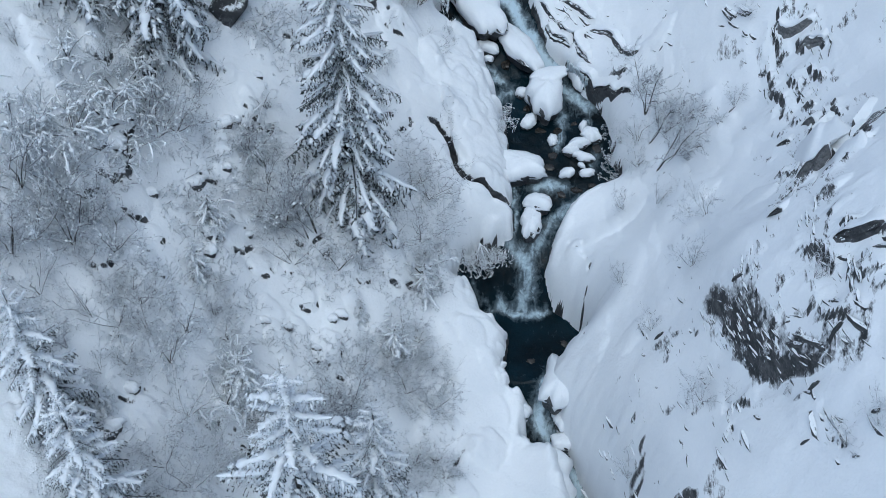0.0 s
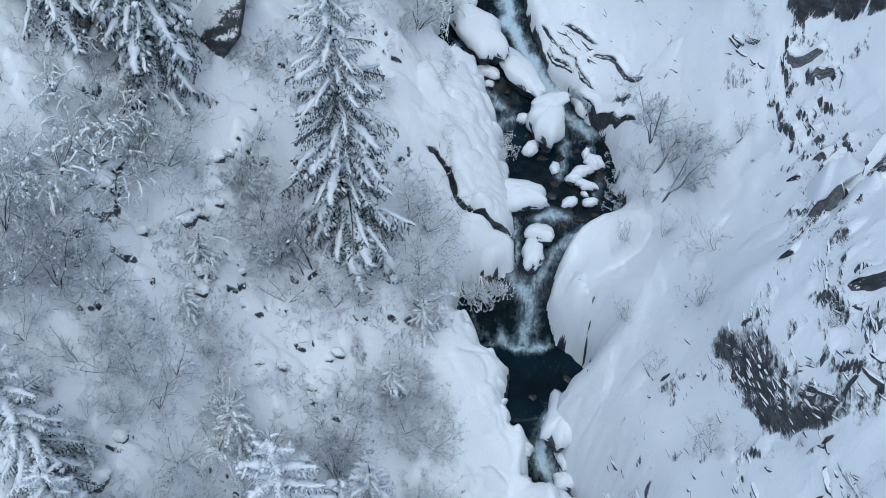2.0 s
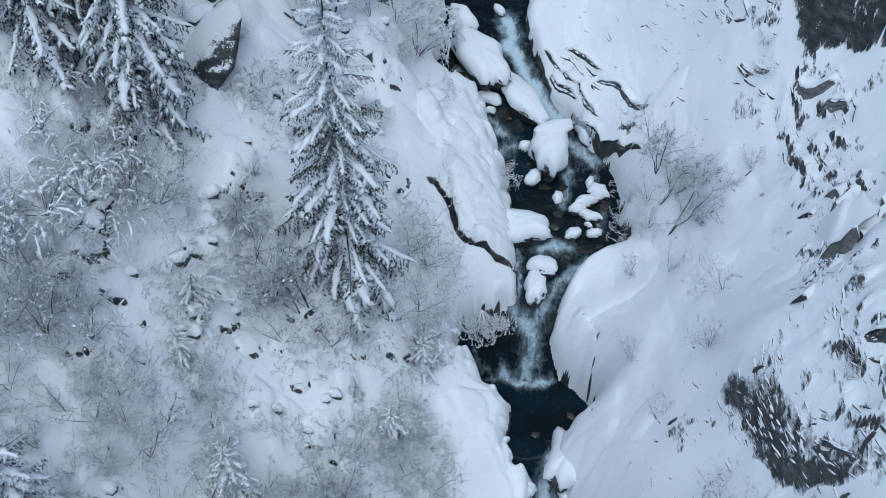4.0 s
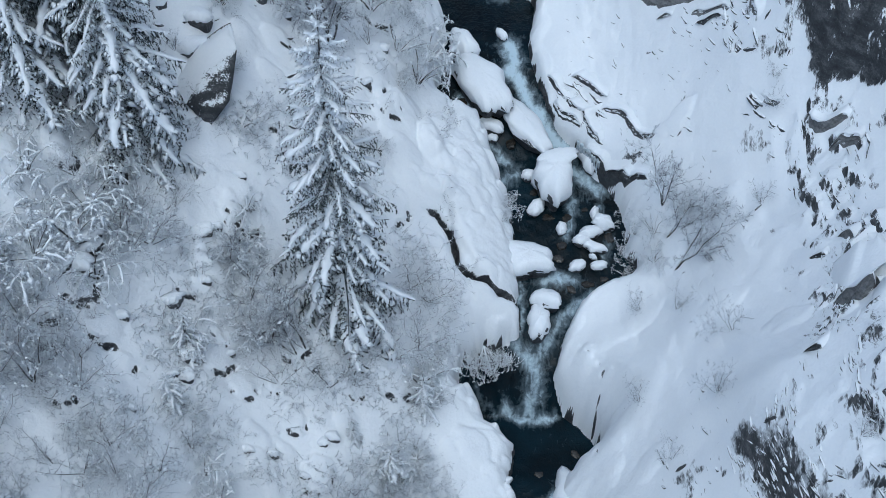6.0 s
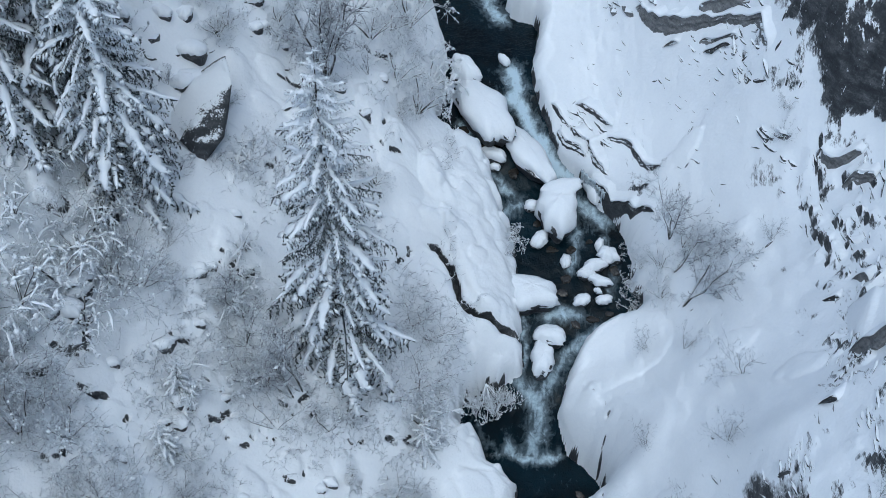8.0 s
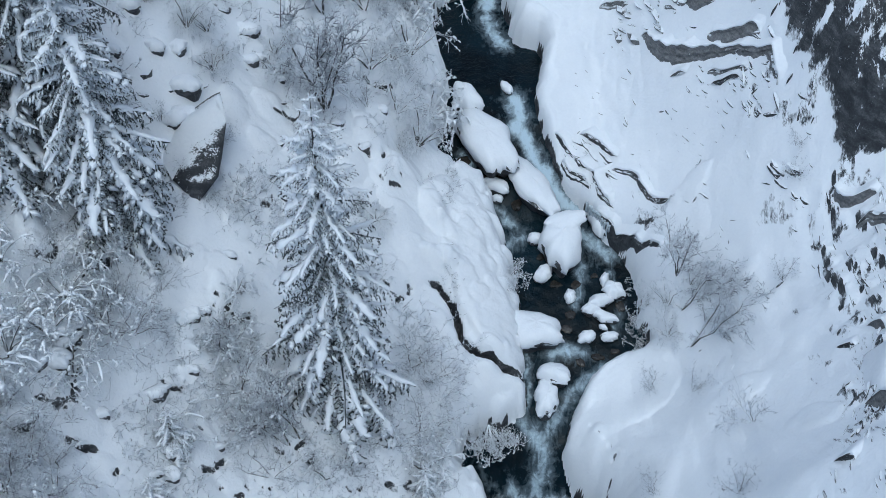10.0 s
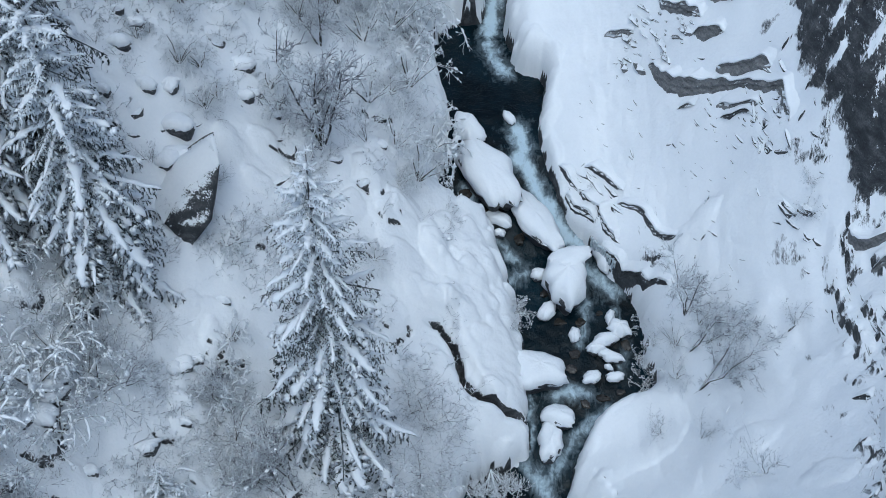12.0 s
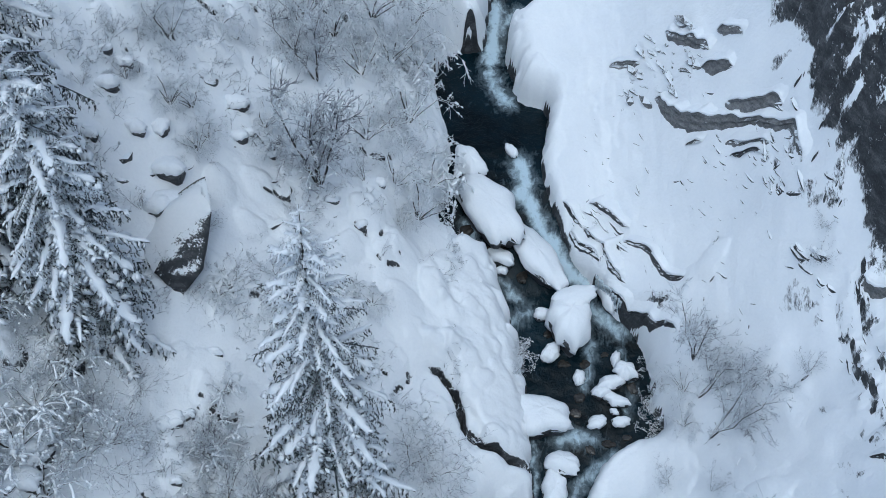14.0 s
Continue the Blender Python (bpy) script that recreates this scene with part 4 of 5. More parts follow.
def build_shrub(x, y, kind, high, lean, i):
    name, label, cat = SHRUB_LABELS[kind]
    random.seed(5000 + i)
    ob = new(name, None)
    s = high * random.uniform(0.92, 1.1) * (1.15 if kind == "bush" else 1.0) * (1.3 if x > -7 and y > 43 and x < 1 else 1.0)
    ob.matrix_basis = pose(x, y, height_at(x, y) - 0.05, 0, lean, 0) @ pose(0, 0, 0, 0, 0, random.uniform(0, 360)) @ Matrix.Diagonal((s, s, s, 1))
    tagged(ob, label, cat, "bare shrubs on the slopes" if name == "shrub" else "bare birches")
    stem, twig, load = SHRUB_KINDS["frosted" if kind == "bush" and y > 40 and x < 1 else kind][i % 3]
    part("stem", stem, ob)
    tagged(part("crown", twig, ob), kind="stuff")
    if load:
        tagged(part("snow_load", load, ob), kind="stuff")
    return ob


# ---- boulders ----
def boulder_meshes(a, b, h, seed, thick=0.16, skirt=0.0):
    """A worn block with an uneven outline, and the pillow of snow on top."""
    random.seed(seed)
    seg = 40
    n = random.choice((5, 6, 6, 7))
    sides = [(2 * math.pi * (k + random.uniform(-0.32, 0.32)) / n, random.uniform(0.86, 1.08)) for k in range(n)]
    waves = [(k, random.uniform(0, 6.28), random.uniform(0.02, 0.05)) for k in (2, 3, 5, 8)]
    tilt = (random.uniform(-0.3, 0.3), random.uniform(-0.25, 0.1))

    def outline(t):
        """A worn polygon."""
        r = sum(max(0.0, math.cos(t - a) / d) ** 9 for a, d in sides) ** (-1 / 9)
        for k, ph, w in waves:
            r += w * math.cos(k * t + ph)
        return math.cos(t) * r, math.sin(t) * r

    def rings(soup, rows, name_seed):
        base = len(soup.v)
        for rho, z, amp in rows:
            for k in range(seg):
                t = 2 * math.pi * k / seg
                ox, oy = outline(t)
                n = noise.noise(Vector((ox * 1.6 + name_seed, oy * 1.6, rho * 1.5 + z)))
                m = noise.noise(Vector((ox * 4.0, oy * 4.0 + name_seed, z * 3)))
                r = rho * (1 + amp * (0.6 * n + 0.5 * m))
                soup.v.append(Vector((ox * r * a, oy * r * b, h * (z + rho * (tilt[0] * ox + tilt[1] * oy)) + amp * 0.5 * h * n)))
        for j in range(len(rows) - 1):
            for k in range(seg):
                p, q = base + j * seg + k, base + j * seg + (k + 1) % seg
                soup.f.append((p, p + seg, q + seg, q))

    rock, snow = Soup(), Soup()
    rings(rock, [(0.005, 0.76, 0.02), (0.5, 0.74, 0.08), (0.82, 0.62, 0.14), (0.92, 0.42, 0.2), (0.94, 0.18, 0.24), (0.88, -0.05, 0.24), (0.86, -0.3, 0.22), (0.75, -0.9, 0.1)], seed)
    t = thick / h
    rings(snow, [(0.01, 0.84 + t, 0.10), (0.28, 0.83 + t, 0.12), (0.5, 0.80 + 0.96 * t, 0.15), (0.70, 0.72 + 0.90 * t, 0.17), (0.84, 0.62 + 0.80 * t, 0.18), (0.94, 0.47 + 0.3 * skirt + 0.62 * t, 0.20), (1.0, 0.30 + 0.6 * skirt + 0.40 * t, 0.26), (1.01, 0.16 + 0.9 * skirt + 0.15 * t, 0.34), (0.99, 0.06 + skirt, 0.42), (0.90, 0.02 + skirt, 0.40)], seed + 3)
    return rock.mesh("rock", ROCK, False), snow.mesh("snow_cap", CAP)


def build_boulder(x, y, z, a, b, h, turn, seed, name, label, group, thick=0.16, tip=0.0, skirt=0.0):
    ob = new(name, None)
    ob.matrix_basis = pose(x, y, z, 0, tip, turn)
    tagged(ob, label, "boulder" if name == "boulder" else "rock", group)
    rock, snow = boulder_meshes(a, b, h, seed, thick, skirt)
    part("rock", rock, ob)
    part("snow_cap", snow, ob)
    return ob


RAPIDS_BOULDERS = [
    (0.93, 49.33, 0.81, 0.56, 0.58, -55),
    (1.78, 47.1, 2.2, 0.92, 0.8, -60),
    (3.75, 45.29, 2.1, 0.66, 0.57, -62),
    (5.04, 42.46, 1.34, 0.99, 1.03, 81),
    (3.94, 43.06, 0.36, 0.29, 0.26, 0),
    (4.21, 41.35, 0.47, 0.31, 0.28, 55),
    (5.32, 40.3, 0.38, 0.23, 0.21, 81),
    (6.86, 41.12, 0.33, 0.2, 0.21, 81),
    (7.18, 40.54, 0.45, 0.35, 0.37, 0),
    (6.56, 40.01, 0.5, 0.32, 0.33, 23),
    (6.16, 39.68, 0.4, 0.26, 0.27, 0),
    (6.76, 39.34, 0.59, 0.26, 0.23, -23),
    (6.65, 38.92, 0.15, 0.14, 0.15, 0),
    (5.94, 38.46, 0.4, 0.25, 0.23, 23),
    (6.86, 38.48, 0.37, 0.2, 0.18, 0),
    (4.44, 36.78, 0.67, 0.5, 0.52, -17),
]
POOL_BOULDERS = [
    (4.1, 35.74, 0.79, 0.52, 0.62, 77),
    (3.76, 38.55, 1.04, 0.76, 0.69, -23),
    (2.82, 50.13, 0.46, 0.2, 0.18, -59),
    (0.37, 45.79, 0.51, 0.2, 0.15, -29),
    (2.28, 45.35, 0.68, 0.33, 0.3, -39),
    (2.28, 44.87, 0.24, 0.2, 0.18, 0),
    (6.82, 43.73, 0.76, 0.44, 0.52, -73),
    (5.16, 28.71, 1.39, 0.81, 0.85, 73),
    (5.38, 27.76, 0.63, 0.43, 0.45, 64),
    (5.37, 26.93, 0.55, 0.48, 0.5, 0),
    (2.46, 29.48, 0.41, 0.27, 0.32, 64),
    (2.69, 28.68, 0.38, 0.31, 0.37, -34),
    (3.3, 28.08, 0.66, 0.48, 0.51, -17),
    (2.72, 27.58, 0.89, 0.29, 0.3, 9),
    (3.02, 27.02, 0.85, 0.43, 0.45, -17),
    (4.14, 25.24, 1.65, 1.29, 1.16, -29),
]
SLOPE_ROCKS = [
    (-4.17, 28.61, 0.5),
    (-4.5, 28.32, 0.35),
    (-9.0, 33.47, 0.4),
    (-8.31, 33.98, 0.35),
    (-8.71, 33.75, 0.3),
    (-9.42, 27.86, 0.5),
    (-9.38, 28.54, 0.4),
    (-9.16, 29.45, 0.6),
    (-10.91, 29.53, 0.4),
    (-10.41, 26.76, 0.3),
    (-7.76, 30.19, 0.35),
    (-10.84, 22.36, 0.5),
    (-11.4, 20.73, 0.9),
    (-12.1, 30.98, 0.8),
    (-12.62, 30.13, 0.7),
    (-12.88, 28.34, 0.5),
    (-7.63, 35.93, 0.3),
    (-9.63, 30.85, 0.6),
    (-11.28, 42.74, 0.7),
    (-9.71, 42.23, 0.5),
    (-9.37, 41.01, 1.0),
    (-9.61, 39.68, 0.8),
    (-10.99, 43.87, 0.5),
    (-11.48, 43.94, 0.4),
    (-7.44, 43.58, 0.5),
    (-7.63, 44.86, 0.6),
    (-6.43, 43.63, 0.35),
    (-4.26, 43.06, 0.4),
    (-2.57, 44.69, 0.4),
    (-10.4, 41.77, 0.5),
]
BANK_ROCKS = [
    (-11.58, 40.87, 0.5),
    (-3.23, 42.62, 0.3),
    (-8.72, 33.54, 0.4),
    (-8.57, 31.97, 0.4),
    (-12.14, 31.47, 0.9),
    (-7.15, 43.93, 0.4),
    (-9.29, 39.99, 0.8),
    (-8.73, 33.73, 0.4),
    (-8.47, 33.85, 0.3),
    (-12.98, 28.51, 0.9),
    (-12.15, 30.37, 0.9),
    (-9.42, 27.53, 0.5),
    (-9.03, 28.66, 0.5),
    (-9.0, 29.41, 0.6),
    (-0.34, 25.0, 0.4),
    (-6.19, 27.44, 0.3),
    (-7.01, 27.27, 0.3),
    (-5.11, 27.03, 0.3),
]


# ---- ledges: broken rock with snow lying on it ----
def slab_mesh(seed, deep, stone):
    """An angular broken piece about one long, its long side along x, to be half buried."""
    random.seed(seed)
    bm = bmesh.new()
    for k in range(18):
        x = random.uniform(-0.5, 0.5)
        thin = 1 - 1.3 * abs(x) ** 1.6
        bm.verts.new((x, random.choice((-1, 1)) * deep * thin * random.uniform(0.6, 1.0), random.choice((-0.32, 0.30 * thin)) * random.uniform(0.75, 1.0)))
    hull = bmesh.ops.convex_hull(bm, input=bm.verts)
    loose = list({v for v in hull["geom_interior"] if isinstance(v, bmesh.types.BMVert)})
    bmesh.ops.delete(bm, geom=loose, context="VERTS")
    bmesh.ops.triangulate(bm, faces=bm.faces)
    bmesh.ops.subdivide_edges(bm, edges=bm.edges, cuts=1, use_grid_fill=True)
    for v in bm.verts:
        p = Vector((v.co.x * 3, v.co.y * 6, v.co.z * 9 + seed))
        v.co += Vector((0.03, 0.05, 0.03)) * noise.noise(p) + Vector((0, 0.03, 0)) * noise.noise(p * 2.3)
    me = bpy.data.meshes.new("slab")
    bm.to_mesh(me)
    bm.free()
    me.materials.append(stone)
    return me


SLABS = [slab_mesh(600 + i, 0.30, ROCK) for i in range(8)]
RIBS = [slab_mesh(640 + i, 0.13, ROCK) for i in range(10)]
GREY_SLABS = [slab_mesh(680 + i, 0.22, GREY) for i in range(8)]


def slab_pose(x, y, strike, size, wide, tall, flat=0.75):
    """Lies across the slope: long side along the strike, face downhill."""
    xs, ys = np.array([x, x + 0.4, x - 0.4, x, x]), np.array([y, y, y, y + 0.4, y - 0.4])
    z, xp, xm, yp, ym = land(xs, ys)
    up = Vector((-(xp - xm) / 0.8, -(yp - ym) / 0.8, 1)).normalized()
    ax = Vector((math.cos(radians(strike)), math.sin(radians(strike)), 0))
    top = up.lerp(Vector((0, 0, 1)), flat).normalized()
    ax = (ax - up * ax.dot(up)).normalized()
    top = (top - ax * ax.dot(top)).normalized()
    back = top.cross(ax)
    if back.dot(Vector((up.x, up.y, 0))) > 0:
        ax, back = -ax, -back
    m = Matrix((ax, back, top)).transposed().to_4x4()
    return Matrix.Translation((x, y, z - 0.04 * size)) @ m @ Matrix.Diagonal((size * wide, size, size * tall, 1))


# look, centre, half axes, turn, strike, spread of strike, how many, size, height, pieces
OUTCROPS = [
    ("broken dark ledges below a snowy shoulder", 11.9, 20.9, 0.9, 1.3, 0, -30, 25, 26, 0.5, 0.9, RIBS),
    ("large dark rock steps on the snowy slope", 14.2, 30.0, 1.0, 1.6, 0, 20, 25, 14, 0.8, 0.9, SLABS),
    ("low ledges at the edge of the snowfield", 12.0, 18.4, 0.8, 1.2, 0, 110, 40, 14, 0.5, 0.8, RIBS),
    ("thin rock ribs in smooth snow", 9.8, 20.7, 0.7, 1.2, 0, 118, 18, 10, 0.5, 0.7, RIBS),
    ("upright rock ribs above the lower stream", 6.45, 23.4, 0.55, 2.2, -10, 100, 18, 30, 0.4, 0.8, RIBS),
    ("thin layers of grey rock", 9.0, 51.2, 1.9, 1.3, -55, -52, 9, 64, 0.5, 1.1, GREY_SLABS),
    ("layered ledges beside the rapids", 6.6, 45.3, 1.7, 0.7, -55, -52, 14, 34, 0.5, 0.6, RIBS),
    ("scattered stones in smooth snow", 11.4, 40.0, 2.4, 7.0, -8, 10, 50, 60, 0.24, 0.7, RIBS),
    ("ledges under the rock wall", 12.6, 43.6, 0.9, 2.6, 20, 30, 40, 30, 0.4, 0.8, RIBS),
    ("stones in the snow below the outcrop", 9.0, 24.0, 1.6, 5.0, 0, 105, 40, 80, 0.25, 0.8, RIBS),
    ("short criss-crossing ribs of dark rock by the lower stream", 7.1, 22.6, 0.6, 2.6, -6, 75, 35, 44, 0.30, 0.8, RIBS),
    ("stones in the snowfield by the upper pool", 8.0, 48.0, 2.6, 3.6, 0, -40, 40, 34, 0.22, 0.7, RIBS),
    ("thin dark flecks of rock in the snowfield", 11.0, 44.8, 1.5, 2.2, 30, -50, 14, 44, 0.30, 0.6, RIBS),
    ("dark pieces of rock beyond the outcrop", 13.4, 21.8, 1.3, 3.2, 0, 20, 50, 60, 0.36, 0.8, RIBS),
    ("small stones in the snowy slope", -6.5, 31.5, 5.5, 9.0, 0, 20, 50, 26, 0.20, 0.7, SLABS),
    ("stones and ledges in the upper slope", -8.0, 42.0, 4.5, 4.0, 0, 15, 40, 24, 0.32, 0.7, SLABS),
    ("stones along the snowy stream bank", 0.2, 41.0, 1.2, 6.0, 0, 40, 60, 8, 0.16, 0.7, SLABS),
]
# bands of broken ribs that run up the slope: look, line, spread, how many, size, pieces
BANDS = [
    ("upright rock ribs breaking through the snow", RIB_LINES[0], 0.26, 70, 0.30, RIBS),
    ("ragged line of dark rock on the upper slope", RIB_LINES[1], 0.28, 70, 0.30, RIBS),
    ("dark broken rock above the outcrop", RIB_LINES[2], 0.20, 44, 0.32, RIBS),
    ("layered rock rib of the outcrop", RIB_LINES[3], 0.12, 14, 0.26, RIBS),
    ("layered rock rib of the outcrop", RIB_LINES[4], 0.14, 22, 0.26, RIBS),
    ("layered rock rib of the outcrop", RIB_LINES[5], 0.14, 22, 0.26, RIBS),
    ("layered rock rib of the outcrop", RIB_LINES[6], 0.12, 16, 0.26, RIBS),
    ("layered rock rib of the outcrop", RIB_LINES[7], 0.12, 12, 0.26, RIBS),
    ("layered foot of the outcrop", RIB_LINES[8], 0.16, 70, 0.28, RIBS),
    ("thin dark rib in the snow", [(9.8, 21.9), (9.8, 21.2), (10.0, 20.6)], 0.07, 9, 0.30, RIBS),
    ("thin dark rib in the snow", [(11.7, 19.3), (11.9, 18.6)], 0.07, 7, 0.30, RIBS),
    ("small steps at the end of the grey slab", [(11.7, 44.5), (11.9, 43.5), (12.2, 42.8)], 0.10, 16, 0.30, RIBS),
    ("line of stones across the snowfield", [(12.3, 40.8), (13.0, 39.9), (13.3, 39.0)], 0.12, 12, 0.42, SLABS),
]
# single faces of rock under a lip of snow: look, foot line with the face's height, stone
LEDGE_FACES = [
    ("long bare face of pale grey rock", [(8.7, 50.0, 0.25), (9.2, 48.5, 0.7), (9.8, 47.7, 0.85), (10.6, 47.0, 0.6), (11.6, 46.0, 0.3), (12.0, 45.3, 0.4), (12.5, 44.5, 0.35), (12.7, 43.8, 0.3), (12.7, 43.1, 0.15)], GREY),
    ("grey rock face in the upper slope", [(9.2, 52.4, 0.3), (10.0, 50.9, 0.5), (10.5, 50.0, 0.3)], GREY),
    ("grey rock face in the upper slope", [(10.8, 50.6, 0.4), (11.5, 49.4, 0.3)], GREY),
    ("grey rock face in the upper slope", [(10.2, 49.6, 0.3), (10.6, 48.9, 0.65), (11.2, 48.5, 0.3)], GREY),
    ("low grey rock face above the stream", [(7.1, 52.8, 0.25), (8.3, 52.1, 0.3)], GREY),
    ("grey rock face in the upper slope", [(10.9, 47.5, 0.3), (11.5, 46.6, 0.65), (12.1, 46.0, 0.5), (12.4, 45.6, 0.25)], GREY),
    ("low dark step in the snow", [(10.8, 46.1, 0.15), (11.9, 44.8, 0.3)], GREY),
    ("low dark step in the snow", [(10.9, 45.6, 0.25), (11.8, 44.7, 0.2)], ROCK),
    ("low dark step in the snow", [(9.6, 47.3, 0.25), (10.1, 46.8, 0.2)], GREY),
    ("dark slanting ledge above the rapids", [(6.0, 46.9, 0.2), (6.8, 46.3, 0.32), (7.5, 45.6, 0.12)], ROCK),
    ("low ledge above the rapids", [(4.9, 47.2, 0.25), (5.7, 46.0, 0.2)], ROCK),
    ("low ledge above the rapids", [(5.8, 45.9, 0.25), (6.5, 45.1, 0.3), (6.8, 44.2, 0.25), (7.2, 43.6, 0.3)], ROCK),
    ("low ledge above the rapids", [(5.2, 46.1, 0.25), (5.7, 45.4, 0.3), (6.3, 44.7, 0.25)], ROCK),
    ("ragged low step in the snowfield", [(7.3, 45.2, 0.12), (8.2, 44.3, 0.2), (8.6, 43.2, 0.2), (9.3, 42.6, 0.2)], ROCK),
    ("dark rock face hung with ice over the rapids", [(6.4, 44.0, 0.25), (7.2, 43.0, 0.5), (8.0, 42.1, 0.5), (8.7, 41.2, 0.25), (9.0, 40.6, 0.1)], ROCK),
]
DARK_FACES = [
    ("blocky dark rock face on the upper slope", [(13.5, 31.3, 0.5), (14.2, 30.6, 0.8), (14.5, 31.2, 0.4)], GREY),
    ("blocky dark rock face on the upper slope", [(12.9, 29.2, 0.6), (13.3, 28.4, 1.0), (13.6, 28.5, 0.5)], GREY),
    ("blocky dark rock face on the upper slope", [(13.9, 32.6, 0.4), (14.3, 32.0, 0.6)], GREY),
    ("blocky dark rock face on the upper slope", [(13.7, 28.6, 0.4), (14.0, 28.0, 0.6), (14.4, 28.4, 0.3)], GREY),
    ("dark rock face beside the outcrop", [(12.4, 24.0, 0.4), (12.8, 23.4, 0.7), (13.4, 23.2, 0.5)], ROCK),
    ("dark rock step under the gorge wall", [(14.1, 38.6, 0.4), (14.5, 37.9, 0.5), (15.2, 37.6, 0.5)], GREY),
    ("dark rock step under the gorge wall", [(14.6, 37.0, 0.5), (15.3, 36.3, 0.5)], GREY),
    ("dark rock step in the snow", [(11.4, 27.1, 0.4), (11.8, 26.7, 0.4)], ROCK),
    ("dark rock step in the snow", [(13.1, 32.4, 0.2), (13.5, 32.0, 0.3)], ROCK),
    ("dark overhung bank above the upper pool", [(-0.75, 54.6, 0.4), (-0.5, 55.8, 0.5), (0.1, 56.6, 0.6), (0.9, 57.0, 0.6), (1.8, 57.0, 0.4)], ROCK),
]


def build_ledge(label, line, stone, seed):
    """A rough rock face along its foot line, with a lip of snow that runs back into the slope."""
    rng = np.random.RandomState(seed)
    line = np.array(line)
    run = np.concatenate([[0], np.cumsum(np.hypot(*np.diff(line[:, :2], axis=0).T))])
    n = max(8, int(run[-1] / 0.09))
    s = np.linspace(0, run[-1], n)
    x, y, h = (np.interp(s, run, line[:, c]) for c in range(3))
    tx, ty = line[-1, 0] - line[0, 0] + np.gradient(x) * n * 0.4, line[-1, 1] - line[0, 1] + np.gradient(y) * n * 0.4
    x, y = x + 0.16 * fbm(s / 1.2, 0 * s + seed, 2, 301), y + 0.16 * fbm(s / 1.2, 0 * s + seed + 9, 2, 303)
    end = np.minimum(1, np.minimum(s, run[-1] - s) / 0.3)
    h = h * (0.95 + 0.40 * fbm(s / 0.9, 0 * s + seed, 2, 305)) * end**0.6 + 0.02
    size = np.hypot(tx, ty) + 1e-9
    nx, ny = ty / size, -tx / size
    if np.mean(land(x + 0.5 * nx, y + 0.5 * ny) - land(x - 0.5 * nx, y - 0.5 * ny)) > 0:
        nx, ny = -nx, -ny
    z = land(x, y)
    slope = np.clip((land(x - 0.6 * nx, y - 0.6 * ny) - z) / 0.6, 0.35, 2.0)
    home = new("rock_ledge", None)
    home.location = (float(x[0]), float(y[0]), float(z[0]))
    tagged(home, label, "rock ledge", "rock ledges in the ravine")

    def sheet(name, rows, stone, soft):
        v = np.stack([np.stack(r, -1) for r in rows], 1) - np.array(home.location)
        k = len(rows)
        i = (np.arange(n - 1)[:, None] * k + np.arange(k - 1)[None]).ravel()
        soup = Reeds()
        soup.add(v, np.stack([i, i + k, i + k + 1, i + 1], -1))
        part(name, soup.mesh(name, stone, soft), home)

    rows = [(x + 0.12 * nx, y + 0.12 * ny, land(x + 0.12 * nx, y + 0.12 * ny) - 0.2)]
    for f in (0.0, 0.22, 0.45, 0.68, 0.88, 1.0):
        rough = 0.16 * h * (1 - f) + 0.06 * fbm(s / 0.28, 0 * s + 4.1 * f + seed, 3, 307) + 0.05 * rng.uniform(-1, 1)
        rows.append((x + rough * nx, y + rough * ny, z + h * f))
    rows.append((x - 0.25 * nx, y - 0.25 * ny, z + h - 0.1))
    sheet("rock", rows, stone, False)
    lip = 0.04 + 0.06 * fbm(s / 0.8, 0 * s + seed, 2, 309)
    thick = (0.09 + 0.05 * fbm(s / 0.6, 0 * s + seed, 2, 311)) * end
    back = np.clip(h / slope, 0.25, 1.8)
    bx, by = x - back * nx, y - back * ny
    bz = land(bx, by)
    snow = [(x + (lip - 0.05) * nx, y + (lip - 0.05) * ny, z + h - 0.02), (x + lip * nx, y + lip * ny, z + h + 0.35 * thick), (x + (lip - 0.06) * nx, y + (lip - 0.06) * ny, z + h + thick)]
    for f in (0.3, 0.65):
        snow.append((x - f * back * nx, y - f * back * ny, z + h + thick * (1 - 0.5 * f) + f * (bz - z - h)))
    snow.append((bx - 0.2 * nx, by - 0.2 * ny, land(bx - 0.2 * nx, by - 0.2 * ny) - 0.12))
    sheet("snow_cap", snow, CAP, True)


